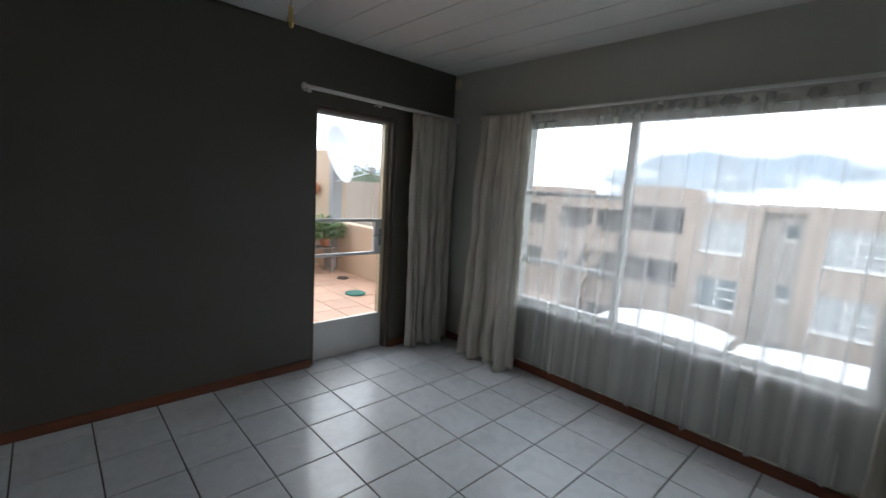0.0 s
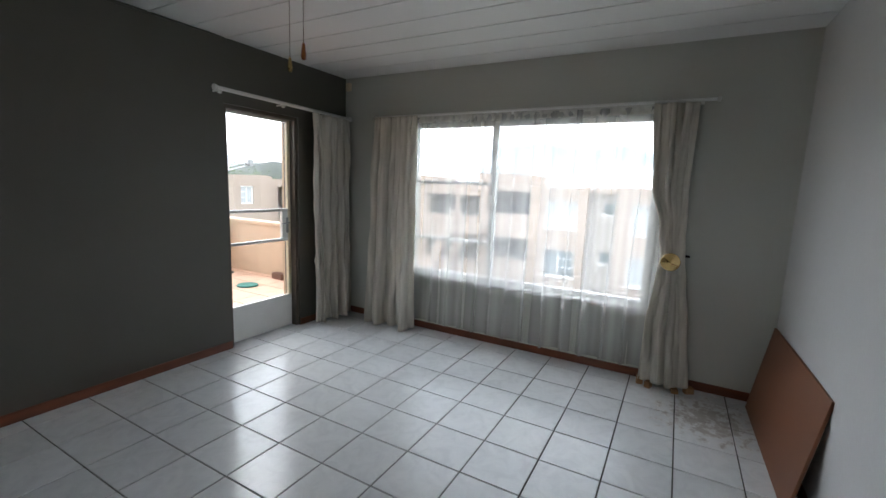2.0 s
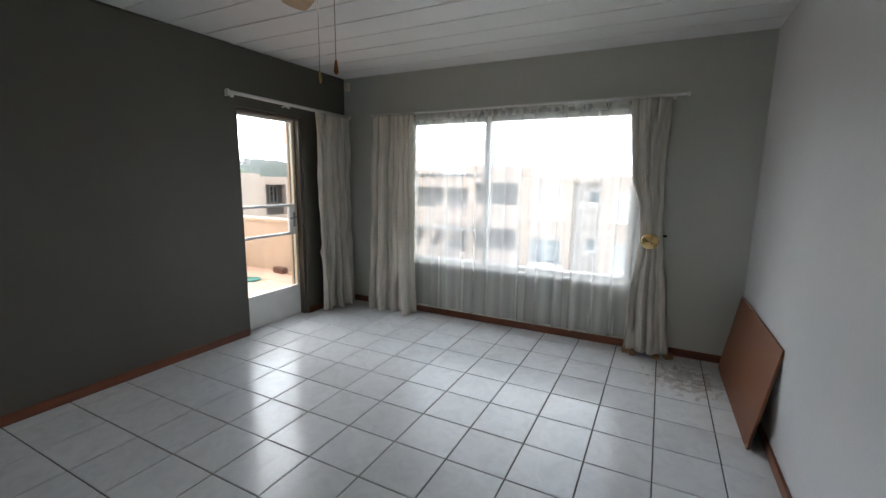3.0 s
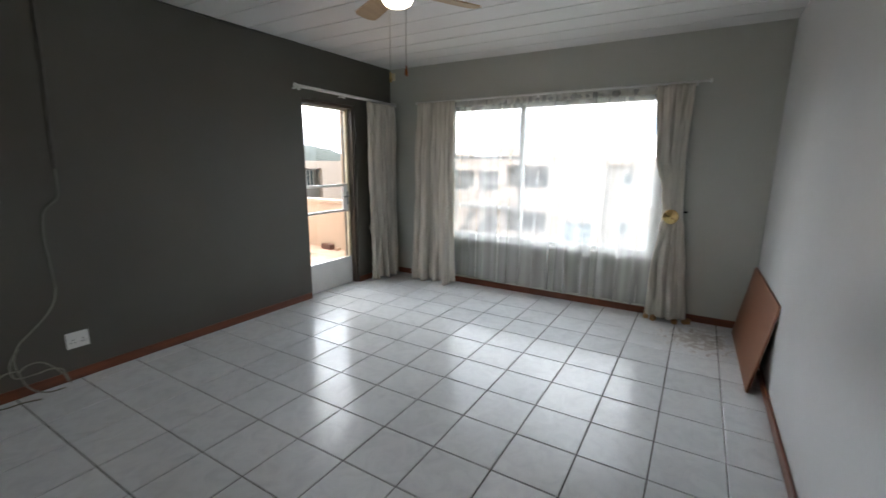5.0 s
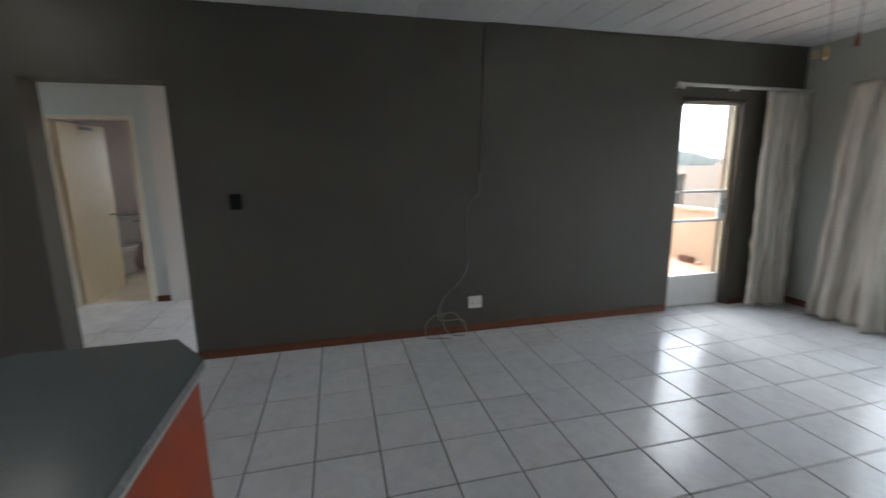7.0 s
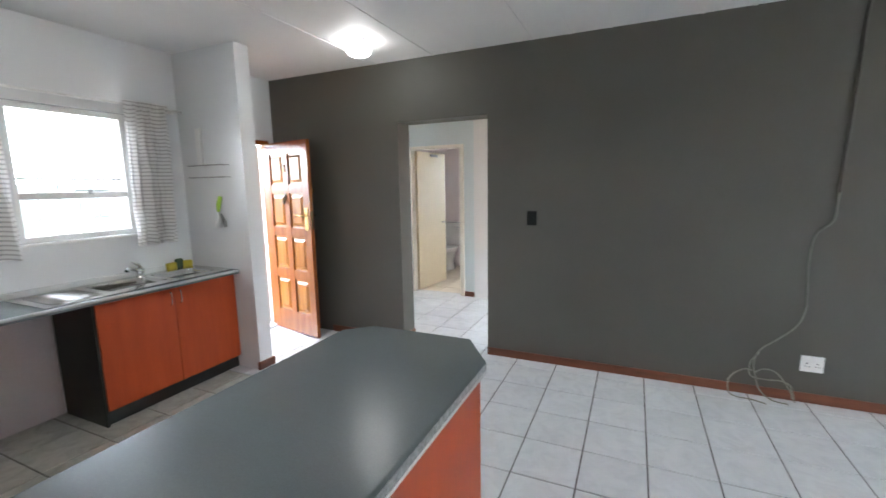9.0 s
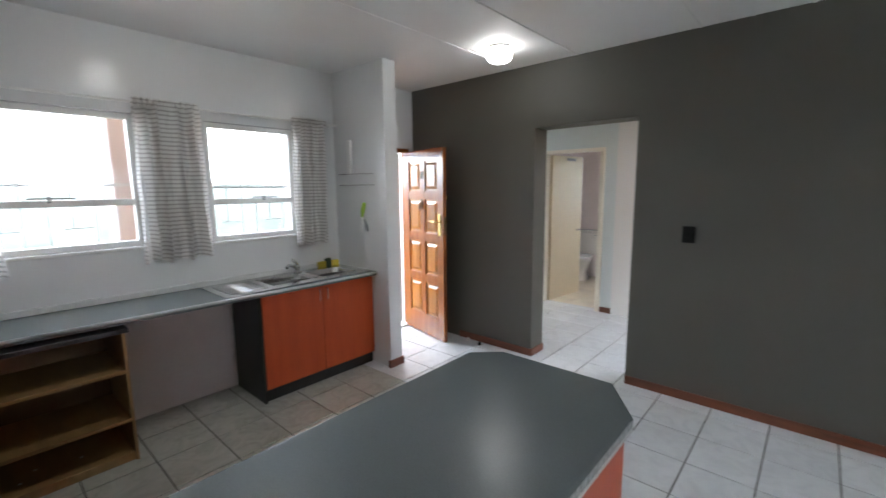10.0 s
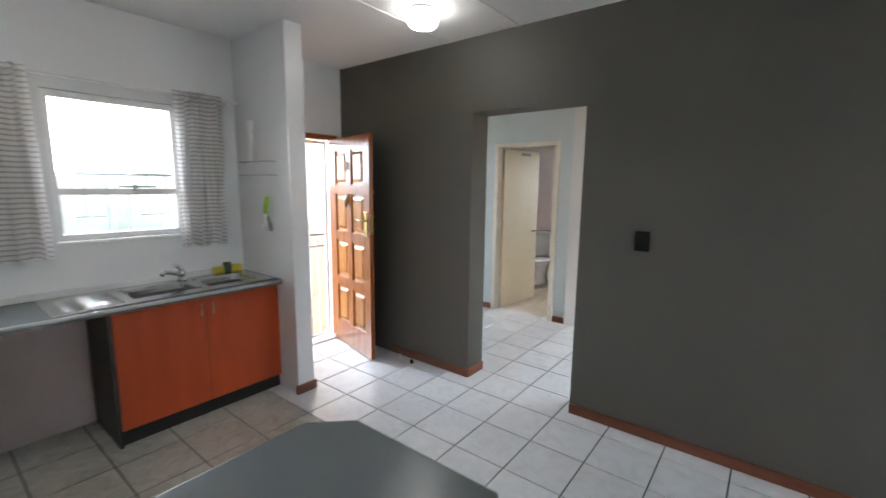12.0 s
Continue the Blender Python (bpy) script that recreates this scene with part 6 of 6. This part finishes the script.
# ---- tiles ----
def tile_material(name, dull, clean):
    m = bpy.data.materials.new(name)
    m.use_nodes = True
    n, l = m.node_tree.nodes, m.node_tree.links
    b = n["Principled BSDF"]
    co = n.new("ShaderNodeNewGeometry")
    info = n.new("ShaderNodeObjectInfo")
    off = n.new("ShaderNodeVectorMath")
    off.operation = "MULTIPLY_ADD"
    off.inputs[1].default_value = (17.0, 9.0, 5.0)
    comb = n.new("ShaderNodeCombineXYZ")
    for k in range(3):
        l.new(info.outputs["Random"], comb.inputs[k])
    l.new(comb.outputs["Vector"], off.inputs[0])
    l.new(co.outputs["Position"], off.inputs[2])
    wave = n.new("ShaderNodeTexNoise")
    wave.inputs["Scale"].default_value = 7.5
    wave.inputs["Detail"].default_value = 7
    wave.inputs["Roughness"].default_value = 0.62
    wave.inputs["Distortion"].default_value = 1.3
    l.new(off.outputs["Vector"], wave.inputs["Vector"])
    rp = n.new("ShaderNodeValToRGB")
    e = rp.color_ramp.elements
    e[0].position, e[0].color = 0.30, (*dull, 1)
    e[1].position, e[1].color = 0.58, (*clean, 1)
    l.new(wave.outputs["Fac"], rp.inputs["Fac"])
    grime = n.new("ShaderNodeTexNoise")
    grime.inputs["Scale"].default_value = 1.1
    grime.inputs["Detail"].default_value = 4
    l.new(co.outputs["Position"], grime.inputs["Vector"])
    gr = n.new("ShaderNodeMapRange")
    gr.inputs["From Min"].default_value, gr.inputs["From Max"].default_value = 0.35, 0.7
    gr.inputs["To Min"].default_value, gr.inputs["To Max"].default_value = 0.93, 1.02
    l.new(grime.outputs["Fac"], gr.inputs["Value"])
    rnd = n.new("ShaderNodeMapRange")
    rnd.inputs["To Min"].default_value, rnd.inputs["To Max"].default_value = 0.96, 1.04
    l.new(info.outputs["Random"], rnd.inputs["Value"])
    m1 = n.new("ShaderNodeMath")
    m1.operation = "MULTIPLY"
    l.new(gr.outputs["Result"], m1.inputs[0])
    l.new(rnd.outputs["Result"], m1.inputs[1])
    mx = n.new("ShaderNodeMixRGB")
    mx.blend_type = "MULTIPLY"
    mx.inputs["Fac"].default_value = 1
    l.new(rp.outputs["Color"], mx.inputs["Color1"])
    l.new(m1.outputs[0], mx.inputs["Color2"])
    # spilled dirt in the corner by the board
    sub = n.new("ShaderNodeVectorMath")
    sub.operation = "DISTANCE"
    sub.inputs[1].default_value = (4.24, 0.65, 0.0)
    l.new(co.outputs["Position"], sub.inputs[0])
    dr = n.new("ShaderNodeMapRange")
    dr.inputs["From Min"].default_value, dr.inputs["From Max"].default_value = 0.12, 0.62
    dr.inputs["To Min"].default_value, dr.inputs["To Max"].default_value = 0.62, 0.30
    l.new(sub.outputs["Value"], dr.inputs["Value"])
    dn_ = n.new("ShaderNodeTexNoise")
    dn_.inputs["Scale"].default_value = 15
    dn_.inputs["Detail"].default_value = 8
    dn_.inputs["Roughness"].default_value = 0.7
    l.new(co.outputs["Position"], dn_.inputs["Vector"])
    lt = n.new("ShaderNodeMath")
    lt.operation = "SUBTRACT"
    l.new(dr.outputs["Result"], lt.inputs[0])
    l.new(dn_.outputs["Fac"], lt.inputs[1])
    st = n.new("ShaderNodeMapRange")
    st.inputs["From Min"].default_value, st.inputs["From Max"].default_value = -0.03, 0.12
    st.inputs["To Max"].default_value = 0.62
    l.new(lt.outputs[0], st.inputs["Value"])
    dirt = n.new("ShaderNodeMixRGB")
    dirt.inputs["Color2"].default_value = (0.20, 0.145, 0.10, 1)
    l.new(st.outputs["Result"], dirt.inputs["Fac"])
    l.new(mx.outputs["Color"], dirt.inputs["Color1"])
    l.new(dirt.outputs["Color"], b.inputs["Base Color"])
    ro = n.new("ShaderNodeMapRange")
    ro.inputs["From Min"].default_value, ro.inputs["From Max"].default_value = 0.3, 0.7
    ro.inputs["To Min"].default_value, ro.inputs["To Max"].default_value = 0.16, 0.26
    l.new(grime.outputs["Fac"], ro.inputs["Value"])
    ad = n.new("ShaderNodeMath")
    ad.operation = "MULTIPLY_ADD"
    ad.inputs[1].default_value = 0.6
    l.new(st.outputs["Result"], ad.inputs[0])
    l.new(ro.outputs["Result"], ad.inputs[2])
    l.new(ad.outputs[0], b.inputs["Roughness"])
    bp = n.new("ShaderNodeBump")
    bp.inputs["Strength"].default_value = 0.06
    bp.inputs["Distance"].default_value = 0.01
    bn = n.new("ShaderNodeTexNoise")
    bn.inputs["Scale"].default_value = 9
    l.new(off.outputs["Vector"], bn.inputs["Vector"])
    l.new(bn.outputs["Fac"], bp.inputs["Height"])
    l.new(bp.outputs["Normal"], b.inputs["Normal"])
    return m


M_TILE = tile_material("glazed_white_floor_tile", (0.66, 0.68, 0.70), (0.755, 0.775, 0.79))


def tile_mesh(w, d, mat, name, h=0.006):
    """One tile with eased edges, centred, top at z = 0."""
    g = 0.0025
    lo = [(-w / 2, -d / 2), (w / 2, -d / 2), (w / 2, d / 2), (-w / 2, d / 2)]
    vs = [(x, y, -h) for x, y in lo] + [(x, y, -0.0014) for x, y in lo] + [(x - g if x > 0 else x + g, y - g if y > 0 else y + g, 0.0) for x, y in lo]
    fs = [(8, 9, 10, 11)]
    for k in range(4):
        j = (k + 1) % 4
        fs += [(k, j, 4 + j, 4 + k), (4 + k, 4 + j, 8 + j, 8 + k)]
    me = bpy.data.meshes.new(name)
    me.from_pydata(vs, [], fs)
    me.materials.append(mat)
    return me


shared = {}


def lay(parent, x0, x1, y0, y1, ox, oy, pitch, joint, mat, z=0.0, keep=lambda x, y: True):
    i0, i1 = math.floor((x0 - ox) / pitch), math.ceil((x1 - ox) / pitch)
    j0, j1 = math.floor((y0 - oy) / pitch), math.ceil((y1 - oy) / pitch)
    for i in range(i0, i1):
        for j in range(j0, j1):
            a, b = max(x0, ox + i * pitch + joint / 2), min(x1, ox + (i + 1) * pitch - joint / 2)
            c, d = max(y0, oy + j * pitch + joint / 2), min(y1, oy + (j + 1) * pitch - joint / 2)
            if b - a < 0.012 or d - c < 0.012 or not keep((a + b) / 2, (c + d) / 2):
                continue
            key = (round(b - a, 4), round(d - c, 4), mat.name)
            if key not in shared:
                shared[key] = tile_mesh(b - a, d - c, mat, "tile")
            ob = new("tile", shared[key])
            ob.parent = parent
            ob.location = ((a + b) / 2, (c + d) / 2, z + 0.0004 * math.sin(i * 5.1 + j * 3.3))


PITCH, GX, GY = 0.349, 1.741, 2.258
# tiles between island and sink cabinet get a darker, beiger colour
M_KTILE = tile_material("darker_kitchen_floor_tile", (0.41, 0.41, 0.365), (0.54, 0.54, 0.49))
fl = bpy.data.objects["floor"]
ROW, SILL = GY + 6 * PITCH, GY + 7 * PITCH
KX = GX - 9 * PITCH
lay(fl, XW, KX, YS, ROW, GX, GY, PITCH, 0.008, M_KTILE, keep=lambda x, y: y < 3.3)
lay(fl, XW, KX, YS, ROW, GX, GY, PITCH, 0.008, M_TILE, keep=lambda x, y: y >= 3.3)
lay(fl, KX, XE, YS, ROW, GX, GY, PITCH, 0.008, M_TILE)
for x0, x1, y1 in ((XW, OP0, YN), (OP0, OP1, SILL), (OP1, BD0, YN), (BD0, BD1, YN + TH), (BD1, XE, YN)):
    lay(fl, x0, x1, ROW, y1, GX, GY, PITCH, 0.008, M_TILE)
lay(fl, XW - TH, XW, FD0, FD1, GX, GY, PITCH, 0.008, M_TILE)
lay(bpy.data.objects["floor_passage"], -3.9, -1.0, SILL, HY1, GX, GY, PITCH, 0.008, M_TILE)
lay(bpy.data.objects["floor_passage"], -4.18, -2.02, HY1 + 0.12, 8.55, GX, GY, PITCH, 0.006, material("beige_bathroom_tile", (0.55, 0.47, 0.36), (0.48, 0.41, 0.31), 4, 0.3, per_object=0.05))
lay(bpy.data.objects["floor_passage"], BX0, BX1, HY1, HY1 + 0.12, GX, GY, PITCH, 0.006, M_TILE)
lay(terrace, 3.0, TX1, YN + TH, 9.6, 3.1, 4.9, 0.42, 0.012, M_TERRA, TZ)
